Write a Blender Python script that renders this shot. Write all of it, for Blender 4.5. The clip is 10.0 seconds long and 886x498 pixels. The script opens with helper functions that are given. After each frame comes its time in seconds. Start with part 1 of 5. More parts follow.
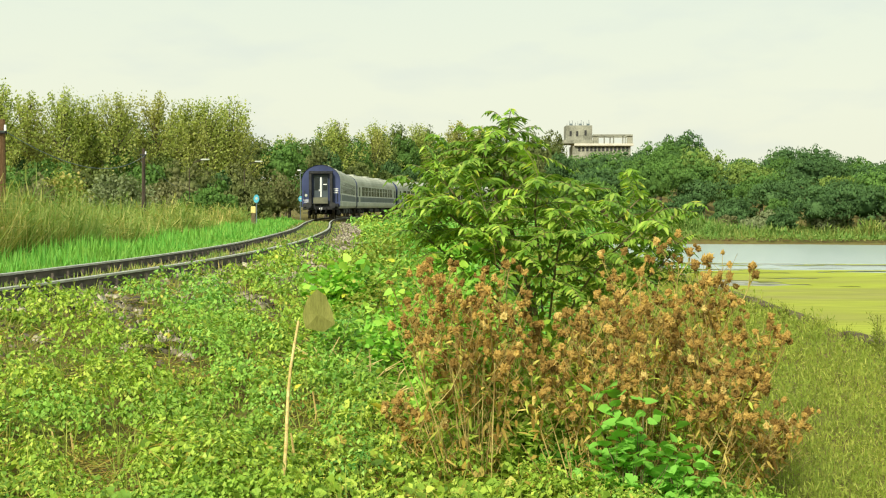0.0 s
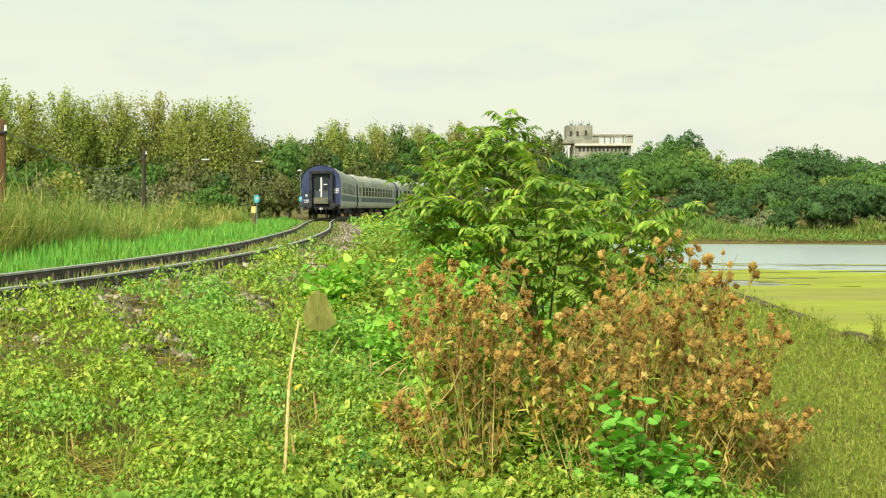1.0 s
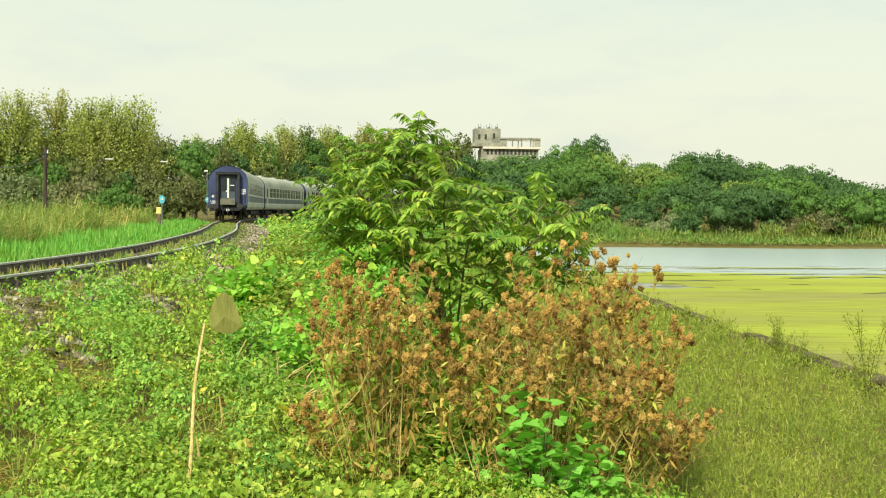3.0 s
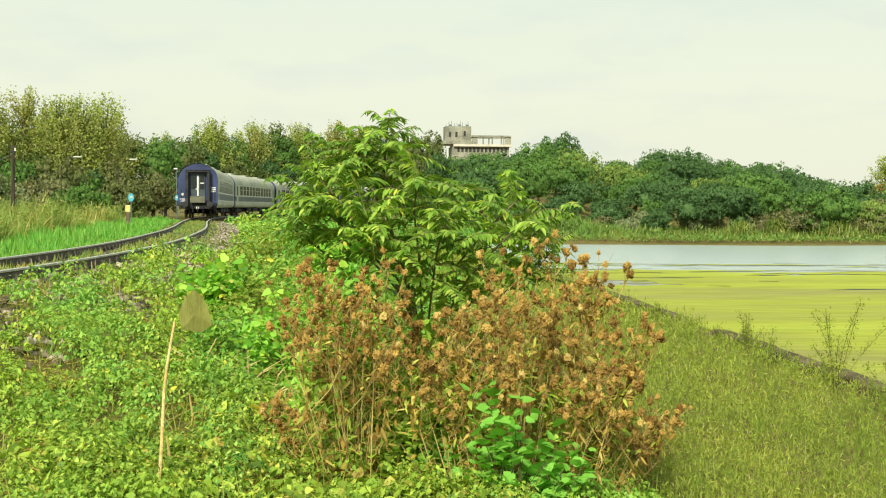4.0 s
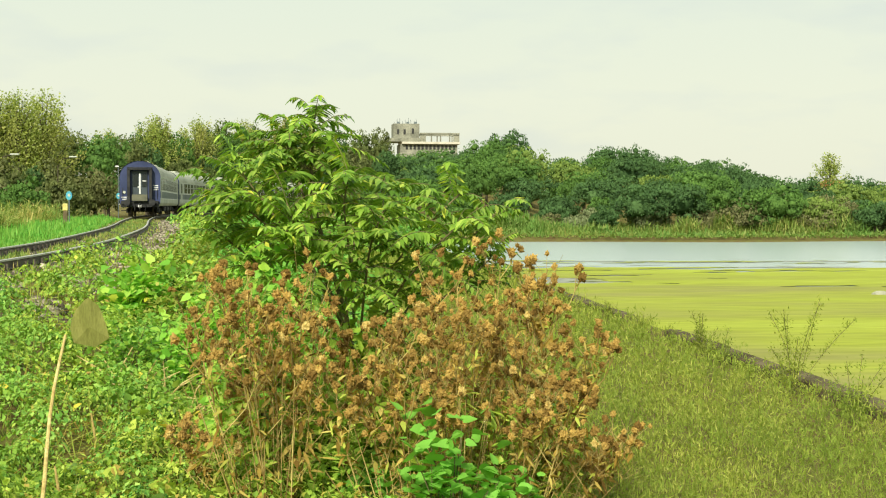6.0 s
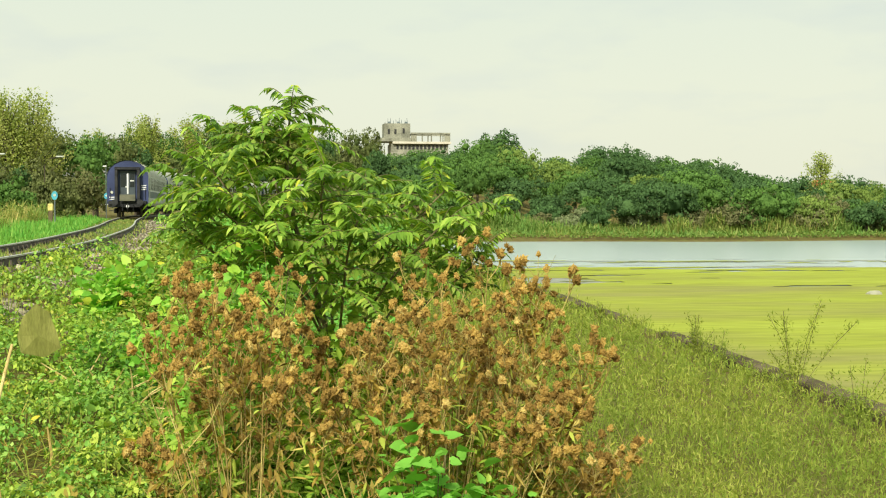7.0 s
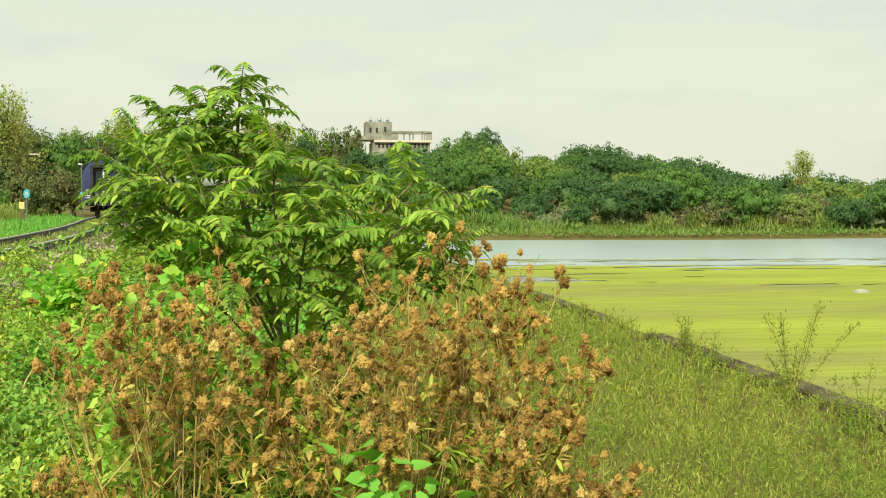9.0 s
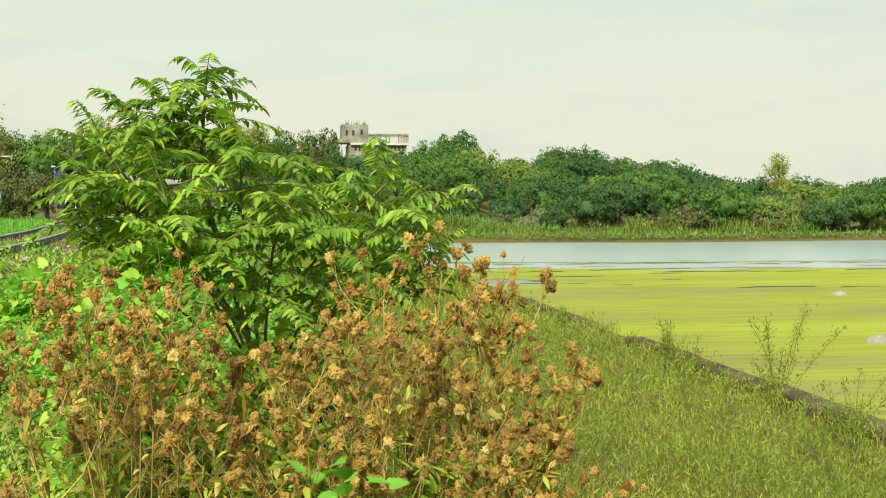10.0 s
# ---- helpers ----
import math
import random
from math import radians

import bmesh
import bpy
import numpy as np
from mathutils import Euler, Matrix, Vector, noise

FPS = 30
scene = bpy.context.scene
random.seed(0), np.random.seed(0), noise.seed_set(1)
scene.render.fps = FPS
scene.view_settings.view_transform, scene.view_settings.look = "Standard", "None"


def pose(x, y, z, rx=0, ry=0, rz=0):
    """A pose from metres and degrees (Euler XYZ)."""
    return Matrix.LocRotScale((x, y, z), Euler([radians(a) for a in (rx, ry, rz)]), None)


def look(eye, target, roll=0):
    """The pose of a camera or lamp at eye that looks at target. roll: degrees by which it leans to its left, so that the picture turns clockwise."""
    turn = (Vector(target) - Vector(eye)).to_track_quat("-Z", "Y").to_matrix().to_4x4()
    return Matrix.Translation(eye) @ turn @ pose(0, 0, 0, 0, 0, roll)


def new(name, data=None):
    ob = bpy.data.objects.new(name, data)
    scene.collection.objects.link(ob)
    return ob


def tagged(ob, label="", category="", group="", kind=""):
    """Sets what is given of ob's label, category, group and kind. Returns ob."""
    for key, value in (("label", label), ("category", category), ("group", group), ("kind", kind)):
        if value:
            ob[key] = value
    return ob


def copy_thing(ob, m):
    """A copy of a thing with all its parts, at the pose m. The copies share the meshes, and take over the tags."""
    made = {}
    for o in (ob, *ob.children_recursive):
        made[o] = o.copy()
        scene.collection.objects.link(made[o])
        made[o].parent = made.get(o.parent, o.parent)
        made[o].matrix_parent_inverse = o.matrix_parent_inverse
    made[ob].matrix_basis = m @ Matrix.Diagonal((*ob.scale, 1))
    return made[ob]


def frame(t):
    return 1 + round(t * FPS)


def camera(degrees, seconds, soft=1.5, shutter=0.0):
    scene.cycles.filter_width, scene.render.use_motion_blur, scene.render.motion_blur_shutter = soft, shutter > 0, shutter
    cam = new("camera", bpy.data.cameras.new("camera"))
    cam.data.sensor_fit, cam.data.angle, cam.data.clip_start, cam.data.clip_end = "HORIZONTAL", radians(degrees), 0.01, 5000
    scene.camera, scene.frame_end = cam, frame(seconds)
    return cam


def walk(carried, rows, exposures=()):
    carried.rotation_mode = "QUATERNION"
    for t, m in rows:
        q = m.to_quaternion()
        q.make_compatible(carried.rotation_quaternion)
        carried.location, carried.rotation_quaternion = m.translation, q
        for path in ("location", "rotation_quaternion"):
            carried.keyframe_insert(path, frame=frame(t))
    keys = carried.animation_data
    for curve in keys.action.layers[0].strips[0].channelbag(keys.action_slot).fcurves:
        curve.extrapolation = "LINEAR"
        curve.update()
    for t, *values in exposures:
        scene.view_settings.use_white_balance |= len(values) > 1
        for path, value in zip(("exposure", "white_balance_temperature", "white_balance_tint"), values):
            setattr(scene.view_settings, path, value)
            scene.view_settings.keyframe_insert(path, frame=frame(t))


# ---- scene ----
cam = camera(39.23, 10.0, soft=1.15)
EYE = 0.95
ROWS = [
    (0.0, 0.000, 0.000, 0.950, 88.047, -0.000, 0.000),
    (1.0, 0.000, 0.000, 0.950, 88.049, 0.012, 0.016),
    (1.5, 0.000, 0.000, 0.950, 88.088, -0.069, -0.415),
    (2.0, 0.000, 0.000, 0.950, 88.178, -0.229, -1.649),
    (2.5, 0.000, 0.000, 0.950, 88.203, -0.352, -3.124),
    (4.0, 0.000, 0.000, 0.950, 88.058, -0.265, -5.544),
    (4.5, 0.000, 0.000, 0.950, 88.102, -0.290, -6.227),
    (5.0, 0.113, 0.411, 0.948, 87.952, -0.079, -6.949),
    (5.5, 0.163, 0.679, 0.945, 87.939, -0.077, -7.531),
    (7.0, 0.337, 1.506, 0.922, 87.954, -0.022, -8.310),
    (7.5, 0.390, 1.770, 0.912, 87.888, 0.012, -8.447),
    (8.0, 0.428, 2.011, 0.901, 87.927, 0.032, -8.238),
    (8.5, 0.473, 2.239, 0.893, 88.007, 0.035, -8.945),
    (9.0, 0.559, 2.483, 0.880, 87.898, 0.054, -9.137),
    (9.5, 0.599, 2.686, 0.869, 88.008, 0.039, -9.659),
    (10.0, 0.620, 2.898, 0.859, 88.028, 0.068, -10.215),
]
walk(cam, [(t, pose(x, y, z, rx, ry, rz)) for t, x, y, z, rx, ry, rz in ROWS], [(0.0, 0.05), (4.5, 0.04), (7.0, -0.02), (10.0, -0.06)])

# ---- sky and light: bright overcast day, thin high cloud ----
SUN_ELEV, SUN_ROT = 37.0, 205.0
world = bpy.data.worlds.new("overcast_sky")
scene.world = world
world.use_nodes = True
wn, wl = world.node_tree.nodes, world.node_tree.links
wn.clear()
w_out = wn.new("ShaderNodeOutputWorld")
w_bg = wn.new("ShaderNodeBackground")
w_sky = wn.new("ShaderNodeTexSky")
w_sky.sky_type, w_sky.sun_disc = "NISHITA", False
w_sky.sun_elevation, w_sky.sun_rotation = radians(SUN_ELEV), radians(SUN_ROT)
w_sky.dust_density, w_sky.air_density = 4.0, 1.0
w_co = wn.new("ShaderNodeTexCoord")
w_sep = wn.new("ShaderNodeSeparateXYZ")
wl.new(w_co.outputs["Generated"], w_sep.inputs[0])
w_ramp = wn.new("ShaderNodeValToRGB")
w_ramp.color_ramp.elements[0].position, w_ramp.color_ramp.elements[0].color = 0.0, (0.90, 0.91, 0.72, 1)
w_ramp.color_ramp.elements[1].position, w_ramp.color_ramp.elements[1].color = 0.30, (0.73, 0.87, 0.76, 1)
e = w_ramp.color_ramp.elements.new(0.09)
e.color = (0.885, 0.925, 0.74, 1)
wl.new(w_sep.outputs["Z"], w_ramp.inputs[0])
# soft grey-blue cloud bellies
w_map = wn.new("ShaderNodeMapping")
w_map.inputs["Scale"].default_value = (5.0, 5.0, 16.0)
wl.new(w_co.outputs["Generated"], w_map.inputs[0])
w_no = wn.new("ShaderNodeTexNoise")
w_no.inputs["Scale"].default_value, w_no.inputs["Detail"].default_value = 1.6, 4.0
wl.new(w_map.outputs[0], w_no.inputs["Vector"])
w_cr = wn.new("ShaderNodeValToRGB")
w_cr.color_ramp.elements[0].position, w_cr.color_ramp.elements[0].color = 0.50, (0, 0, 0, 1)
w_cr.color_ramp.elements[1].position, w_cr.color_ramp.elements[1].color = 0.78, (0.45, 0.45, 0.45, 1)
wl.new(w_no.outputs["Fac"], w_cr.inputs[0])
w_m1 = wn.new("ShaderNodeMix")
w_m1.data_type = "RGBA"
w_m1.inputs["B"].default_value = (0.66, 0.74, 0.74, 1)
wl.new(w_cr.outputs["Color"], w_m1.inputs["Factor"])
wl.new(w_ramp.outputs["Color"], w_m1.inputs["A"])
w_scl = wn.new("ShaderNodeVectorMath")
w_scl.operation = "SCALE"
w_scl.inputs["Scale"].default_value = 0.10
wl.new(w_sky.outputs[0], w_scl.inputs[0])
w_m2 = wn.new("ShaderNodeMix")
w_m2.data_type = "RGBA"
w_m2.inputs["Factor"].default_value = 0.93
wl.new(w_scl.outputs[0], w_m2.inputs["A"])
wl.new(w_m1.outputs["Result"], w_m2.inputs["B"])
wl.new(w_m2.outputs["Result"], w_bg.inputs["Color"])
w_bg.inputs["Strength"].default_value = 1.0
wl.new(w_bg.outputs[0], w_out.inputs[0])

sun = new("sun", bpy.data.lights.new("sun", "SUN"))
sun.data.energy, sun.data.angle, sun.data.color = 5.8, radians(9), (1.0, 0.95, 0.80)
az = radians(SUN_ROT)
sun.matrix_world = look((0, 0, 50), (-50 / math.tan(radians(SUN_ELEV)) * math.sin(az), -50 / math.tan(radians(SUN_ELEV)) * math.cos(az), 0))

rng = np.random.default_rng(7)

# ---- materials ----
def nodes_of(name):
    m = bpy.data.materials.new(name)
    m.use_nodes = True
    nt = m.node_tree
    return m, nt, nt.nodes["Principled BSDF"]


def ramp(nt, stops):
    r = nt.nodes.new("ShaderNodeValToRGB")
    el = r.color_ramp.elements
    el[0].position, el[0].color = stops[0][0], (*stops[0][1], 1)
    el[1].position, el[1].color = stops[-1][0], (*stops[-1][1], 1)
    for p, c in stops[1:-1]:
        el.new(p).color = (*c, 1)
    return r


def noise_tex(nt, scale, detail=4.0, stretch=None):
    n = nt.nodes.new("ShaderNodeTexNoise")
    n.inputs["Scale"].default_value, n.inputs["Detail"].default_value = scale, detail
    g = nt.nodes.new("ShaderNodeNewGeometry")
    if stretch:
        mp = nt.nodes.new("ShaderNodeMapping")
        mp.inputs["Scale"].default_value = stretch
        nt.links.new(g.outputs["Position"], mp.inputs[0])
        nt.links.new(mp.outputs[0], n.inputs["Vector"])
    else:
        nt.links.new(g.outputs["Position"], n.inputs["Vector"])
    return n


def mix_col(nt, fac, a, b, kind="MIX"):
    m = nt.nodes.new("ShaderNodeMix")
    m.data_type, m.blend_type = "RGBA", kind
    for key, v in (("Factor", fac), ("A", a), ("B", b)):
        if isinstance(v, (int, float)):
            m.inputs[key].default_value = v
        elif isinstance(v, tuple):
            m.inputs[key].default_value = (*v, 1)
        else:
            nt.links.new(v, m.inputs[key])
    return m.outputs["Result"]


def leaf_mat(name, stops, patch=None, patch_scale=0.8, rough=0.5, translucent=0.35, mottle=0.0, each=None):
    """Leaves: a colour of its own for every leaf, patches of another tint, light through the blade."""
    m, nt, b = nodes_of(name)
    g = nt.nodes.new("ShaderNodeNewGeometry")
    r = ramp(nt, stops)
    nt.links.new(g.outputs["Random Per Island"], r.inputs[0])
    col = r.outputs["Color"]
    if patch:
        n = noise_tex(nt, patch_scale, 3.0)
        pr = ramp(nt, [(0.42, (0, 0, 0)), (0.62, (1, 1, 1))])
        nt.links.new(n.outputs["Fac"], pr.inputs[0])
        col = mix_col(nt, pr.outputs["Color"], col, mix_col(nt, 0.75, col, patch))
    if mottle:
        n = noise_tex(nt, mottle, 4.0)
        mr = ramp(nt, [(0.32, (0.74, 0.76, 0.72)), (0.68, (1.2, 1.18, 1.12))])
        nt.links.new(n.outputs["Fac"], mr.inputs[0])
        col = mix_col(nt, 1.0, col, mr.outputs["Color"], "MULTIPLY")
    if each:
        info = nt.nodes.new("ShaderNodeObjectInfo")
        er = ramp(nt, each)
        nt.links.new(info.outputs["Random"], er.inputs[0])
        col = mix_col(nt, 1.0, col, er.outputs["Color"], "MULTIPLY")
    nt.links.new(col, b.inputs["Base Color"])
    b.inputs["Roughness"].default_value = rough
    b.inputs["Specular IOR Level"].default_value = 0.18
    if translucent:
        tr = nt.nodes.new("ShaderNodeBsdfTranslucent")
        nt.links.new(mix_col(nt, 1.0, col, (1.0, 1.0, 0.55), "MULTIPLY"), tr.inputs["Color"])
        mx = nt.nodes.new("ShaderNodeMixShader")
        mx.inputs[0].default_value = translucent
        nt.links.new(b.outputs[0], mx.inputs[1])
        nt.links.new(tr.outputs[0], mx.inputs[2])
        nt.links.new(mx.outputs[0], nt.nodes["Material Output"].inputs["Surface"])
    return m


def plain_mat(name, a, b_col, scale=6.0, rough=0.7, metal=0.0, bump=0.15, fine=60.0, stretch=None, spread=(0.35, 0.65)):
    """Two tints by noise, finer grain over them, a little relief."""
    m, nt, b = nodes_of(name)
    n = noise_tex(nt, scale, 5.0, stretch)
    r = ramp(nt, [(spread[0], a), (spread[1], b_col)])
    nt.links.new(n.outputs["Fac"], r.inputs[0])
    f = noise_tex(nt, fine, 3.0, stretch)
    fr = ramp(nt, [(0.3, (0.72, 0.72, 0.72)), (0.7, (1.12, 1.12, 1.12))])
    nt.links.new(f.outputs["Fac"], fr.inputs[0])
    nt.links.new(mix_col(nt, 1.0, r.outputs["Color"], fr.outputs["Color"], "MULTIPLY"), b.inputs["Base Color"])
    b.inputs["Roughness"].default_value, b.inputs["Metallic"].default_value = rough, metal
    b.inputs["Specular IOR Level"].default_value = 0.15 if rough > 0.8 else 0.4
    if bump:
        bp = nt.nodes.new("ShaderNodeBump")
        bp.inputs["Strength"].default_value, bp.inputs["Distance"].default_value = bump, 0.03
        nt.links.new(f.outputs["Fac"], bp.inputs["Height"])
        nt.links.new(bp.outputs[0], b.inputs["Normal"])
    return m


M_SOIL = plain_mat("soil", (0.14, 0.095, 0.034), (0.16, 0.155, 0.038), 1.2, 1.0, bump=0.6, fine=25)
M_BALLAST = plain_mat("ballast_stone", (0.14, 0.115, 0.08), (0.40, 0.35, 0.26), 4.0, 0.9, bump=0.5, fine=30)
M_RAIL = plain_mat("rusty_rail_steel", (0.060, 0.050, 0.038), (0.14, 0.115, 0.085), 3.0, 0.7, 0.1)
M_RAILTOP = plain_mat("worn_rail_head", (0.40, 0.39, 0.33), (0.58, 0.57, 0.50), 5.0, 0.5, 0.25, bump=0.05)
M_SLEEPER = plain_mat("old_sleeper_wood", (0.035, 0.03, 0.025), (0.10, 0.085, 0.065), 3.0, 0.9, bump=0.5, fine=40)
M_CONC = plain_mat("weathered_concrete", (0.07, 0.052, 0.026), (0.16, 0.125, 0.07), 1.5, 1.0, bump=0.4, fine=18)
M_RUIN = plain_mat("stained_concrete", (0.19, 0.19, 0.145), (0.33, 0.325, 0.25), 0.25, 0.9, bump=0.2, fine=2.0)
M_DARK = plain_mat("dark_opening", (0.02, 0.02, 0.02), (0.05, 0.05, 0.045), 2.0, 0.8, bump=0)
M_BLUE = plain_mat("faded_blue_paint", (0.018, 0.028, 0.080), (0.040, 0.055, 0.135), 0.9, 0.45, bump=0.05)
M_GREY = plain_mat("dusty_light_grey_paint", (0.42, 0.45, 0.37), (0.58, 0.60, 0.50), 0.6, 0.5, bump=0.05)
M_BAND = plain_mat("dusty_blue_grey_band", (0.10, 0.13, 0.14), (0.16, 0.19, 0.19), 0.8, 0.5, bump=0.05)
M_DOOR = plain_mat("dark_blue_grey_door", (0.030, 0.042, 0.050), (0.060, 0.078, 0.085), 0.8, 0.5, bump=0.05)
M_FOLD = plain_mat("olive_grey_plate", (0.085, 0.085, 0.055), (0.14, 0.14, 0.09), 2.0, 0.7, bump=0.1)
M_ROOF = plain_mat("dusty_grey_roof", (0.38, 0.38, 0.29), (0.52, 0.52, 0.41), 0.5, 0.7, bump=0.1)
M_BLACK = plain_mat("sooty_black_steel", (0.012, 0.013, 0.014), (0.04, 0.04, 0.038), 3.0, 0.7, 0.2)
M_WHITE = plain_mat("white_paint", (0.70, 0.71, 0.68), (0.82, 0.82, 0.80), 4.0, 0.6, bump=0.05)
M_WOODPOLE = plain_mat("weathered_pole_wood", (0.035, 0.028, 0.02), (0.09, 0.07, 0.05), 2.0, 0.9, bump=0.5, stretch=(6, 6, 0.6))
M_POST = plain_mat("brown_post_wood", (0.10, 0.055, 0.025), (0.20, 0.12, 0.06), 2.0, 0.9, bump=0.5, stretch=(6, 6, 0.6))
M_BARK = plain_mat("tree_bark", (0.06, 0.05, 0.035), (0.16, 0.13, 0.09), 4.0, 0.9, bump=0.5, stretch=(3, 3, 0.8))
M_STEM = plain_mat("green_brown_stem", (0.10, 0.09, 0.03), (0.20, 0.17, 0.07), 8.0, 0.8)
M_DRYSTEM = plain_mat("dry_brown_stem", (0.24, 0.16, 0.045), (0.52, 0.41, 0.14), 5.0, 0.9)
M_CANE = plain_mat("dry_yellow_cane", (0.42, 0.30, 0.09), (0.62, 0.50, 0.20), 12.0, 0.7)
M_TILE = plain_mat("orange_roof_tile", (0.42, 0.13, 0.05), (0.60, 0.22, 0.10), 0.8, 0.85, fine=6)
M_PLASTER = plain_mat("pale_plaster", (0.50, 0.46, 0.36), (0.62, 0.58, 0.48), 0.6, 0.9)

L_WOODS = leaf_mat("woodland_foliage", [(0.0, (0.088, 0.181, 0.043)), (1.0, (0.137, 0.254, 0.056))], None, 1, 0.85, 0.32, 0.30)
L_WOODS_DARK = leaf_mat("dark_woodland_foliage", [(0.0, (0.061, 0.127, 0.045)), (1.0, (0.097, 0.181, 0.060))], None, 1, 0.85, 0.30, 0.30)
L_WOODS_OLIVE = leaf_mat("olive_woodland_foliage", [(0.0, (0.165, 0.248, 0.056)), (1.0, (0.244, 0.333, 0.081))], None, 1, 0.85, 0.34, 0.30)
L_SHORE = leaf_mat("shore_reeds", [(0.0, (0.124, 0.213, 0.040)), (0.6, (0.228, 0.300, 0.059)), (1.0, (0.393, 0.367, 0.119))], (0.124, 0.290, 0.059), 0.09, 0.7, 0.35)
L_MIXED = leaf_mat("mixed_autumn_foliage", [(0.0, (0.074, 0.121, 0.031)), (0.5, (0.133, 0.190, 0.048)), (1.0, (0.207, 0.259, 0.078))], (0.177, 0.174, 0.078), 0.07, 0.8, 0.35, 1.2)
L_POPLAR = leaf_mat("poplar_foliage", [(0.0, (0.27, 0.345, 0.085)), (0.6, (0.40, 0.48, 0.125)), (1.0, (0.56, 0.58, 0.20))], (0.45, 0.43, 0.16), 0.12, 0.7, 0.5, 1.5)
L_SILVER = leaf_mat("silvery_foliage", [(0.0, (0.15, 0.19, 0.08)), (1.0, (0.29, 0.33, 0.165))], None, 1, 0.7, 0.3)
L_OLIVE = leaf_mat("olive_bush_foliage", [(0.0, (0.12, 0.13, 0.05)), (1.0, (0.25, 0.25, 0.11))], None, 1, 0.7, 0.3)
L_REED = leaf_mat("reed_blades", [(0.0, (0.16, 0.24, 0.045)), (0.5, (0.31, 0.37, 0.085)), (1.0, (0.58, 0.47, 0.17))], (0.17, 0.31, 0.065), 0.20, 0.65, 0.42)
L_GRASS = leaf_mat("fresh_grass_blades", [(0.0, (0.110, 0.342, 0.048)), (0.7, (0.184, 0.486, 0.076)), (1.0, (0.313, 0.522, 0.095))], (0.221, 0.414, 0.067), 0.5, 0.55, 0.4)
L_GROUND = leaf_mat("creeping_leaves", [(0.0, (0.081, 0.149, 0.019)), (0.35, (0.228, 0.355, 0.038)), (0.70, (0.408, 0.547, 0.067)), (0.92, (0.570, 0.672, 0.114)), (0.96, (0.589, 0.518, 0.095)), (1.0, (0.437, 0.278, 0.076))], (0.209, 0.394, 0.057), 0.6, 0.5, 0.34)
L_CLOVER = leaf_mat("blue_green_creeper", [(0.0, (0.07, 0.21, 0.035)), (0.35, (0.17, 0.39, 0.07)), (0.7, (0.29, 0.54, 0.10)), (1.0, (0.50, 0.68, 0.16))], (0.28, 0.47, 0.06), 0.8, 0.5, 0.34)
L_LIME = leaf_mat("lime_creeper", [(0.0, (0.122, 0.218, 0.024)), (0.35, (0.282, 0.418, 0.043)), (0.7, (0.451, 0.589, 0.071)), (0.97, (0.602, 0.703, 0.123)), (1.0, (0.696, 0.570, 0.076))], (0.282, 0.465, 0.057), 0.8, 0.5, 0.36)
M_STONES = leaf_mat("broken_stone", [(0.0, (0.07, 0.055, 0.04)), (0.55, (0.19, 0.16, 0.11)), (1.0, (0.48, 0.42, 0.32))], None, 1, 0.9, 0.0, 25.0)
L_VINE = leaf_mat("broad_vine_leaves", [(0.0, (0.17, 0.43, 0.045)), (0.6, (0.33, 0.63, 0.085)), (0.985, (0.47, 0.68, 0.10)), (1.0, (0.70, 0.66, 0.06))], None, 1, 0.5, 0.42)
L_SLOPE = leaf_mat("feathery_weeds", [(0.0, (0.193, 0.257, 0.039)), (0.6, (0.322, 0.378, 0.060)), (1.0, (0.460, 0.468, 0.120))], (0.202, 0.297, 0.046), 0.7, 0.75, 0.42, 2.2)
L_AIL = leaf_mat("pinnate_leaflets", [(0.0, (0.14, 0.28, 0.033)), (0.55, (0.28, 0.455, 0.058)), (0.96, (0.45, 0.60, 0.11)), (1.0, (0.62, 0.62, 0.07))], None, 1, 0.40, 0.40, 0.0, [(0.0, (0.62, 0.67, 0.68)), (0.6, (0.95, 0.95, 0.93)), (1.0, (1.2, 1.15, 1.1))])
L_SHRUB = leaf_mat("dark_shrub_leaves", [(0.0, (0.092, 0.235, 0.028)), (0.7, (0.230, 0.448, 0.055)), (1.0, (0.391, 0.560, 0.077))], None, 1, 0.5, 0.35)
L_DRY = leaf_mat("withered_leaves", [(0.0, (0.159, 0.101, 0.027)), (0.40, (0.498, 0.350, 0.074)), (0.62, (0.742, 0.615, 0.180)), (0.78, (0.509, 0.594, 0.106)), (1.0, (0.594, 0.700, 0.127))], None, 1, 0.85, 0.48, 0.0, [(0.0, (0.763, 0.700, 0.636)), (1.0, (1.166, 1.166, 1.166))])
L_HEAD = leaf_mat("dry_seed_heads", [(0.0, (0.37, 0.230, 0.056)), (0.5, (0.46, 0.305, 0.078)), (1.0, (0.59, 0.41, 0.125))], None, 1, 0.9, 0.42, 120.0, [(0.0, (0.48, 0.42, 0.37)), (0.55, (0.92, 0.88, 0.83)), (0.92, (1.15, 1.15, 1.1)), (1.0, (1.4, 1.65, 2.2))])

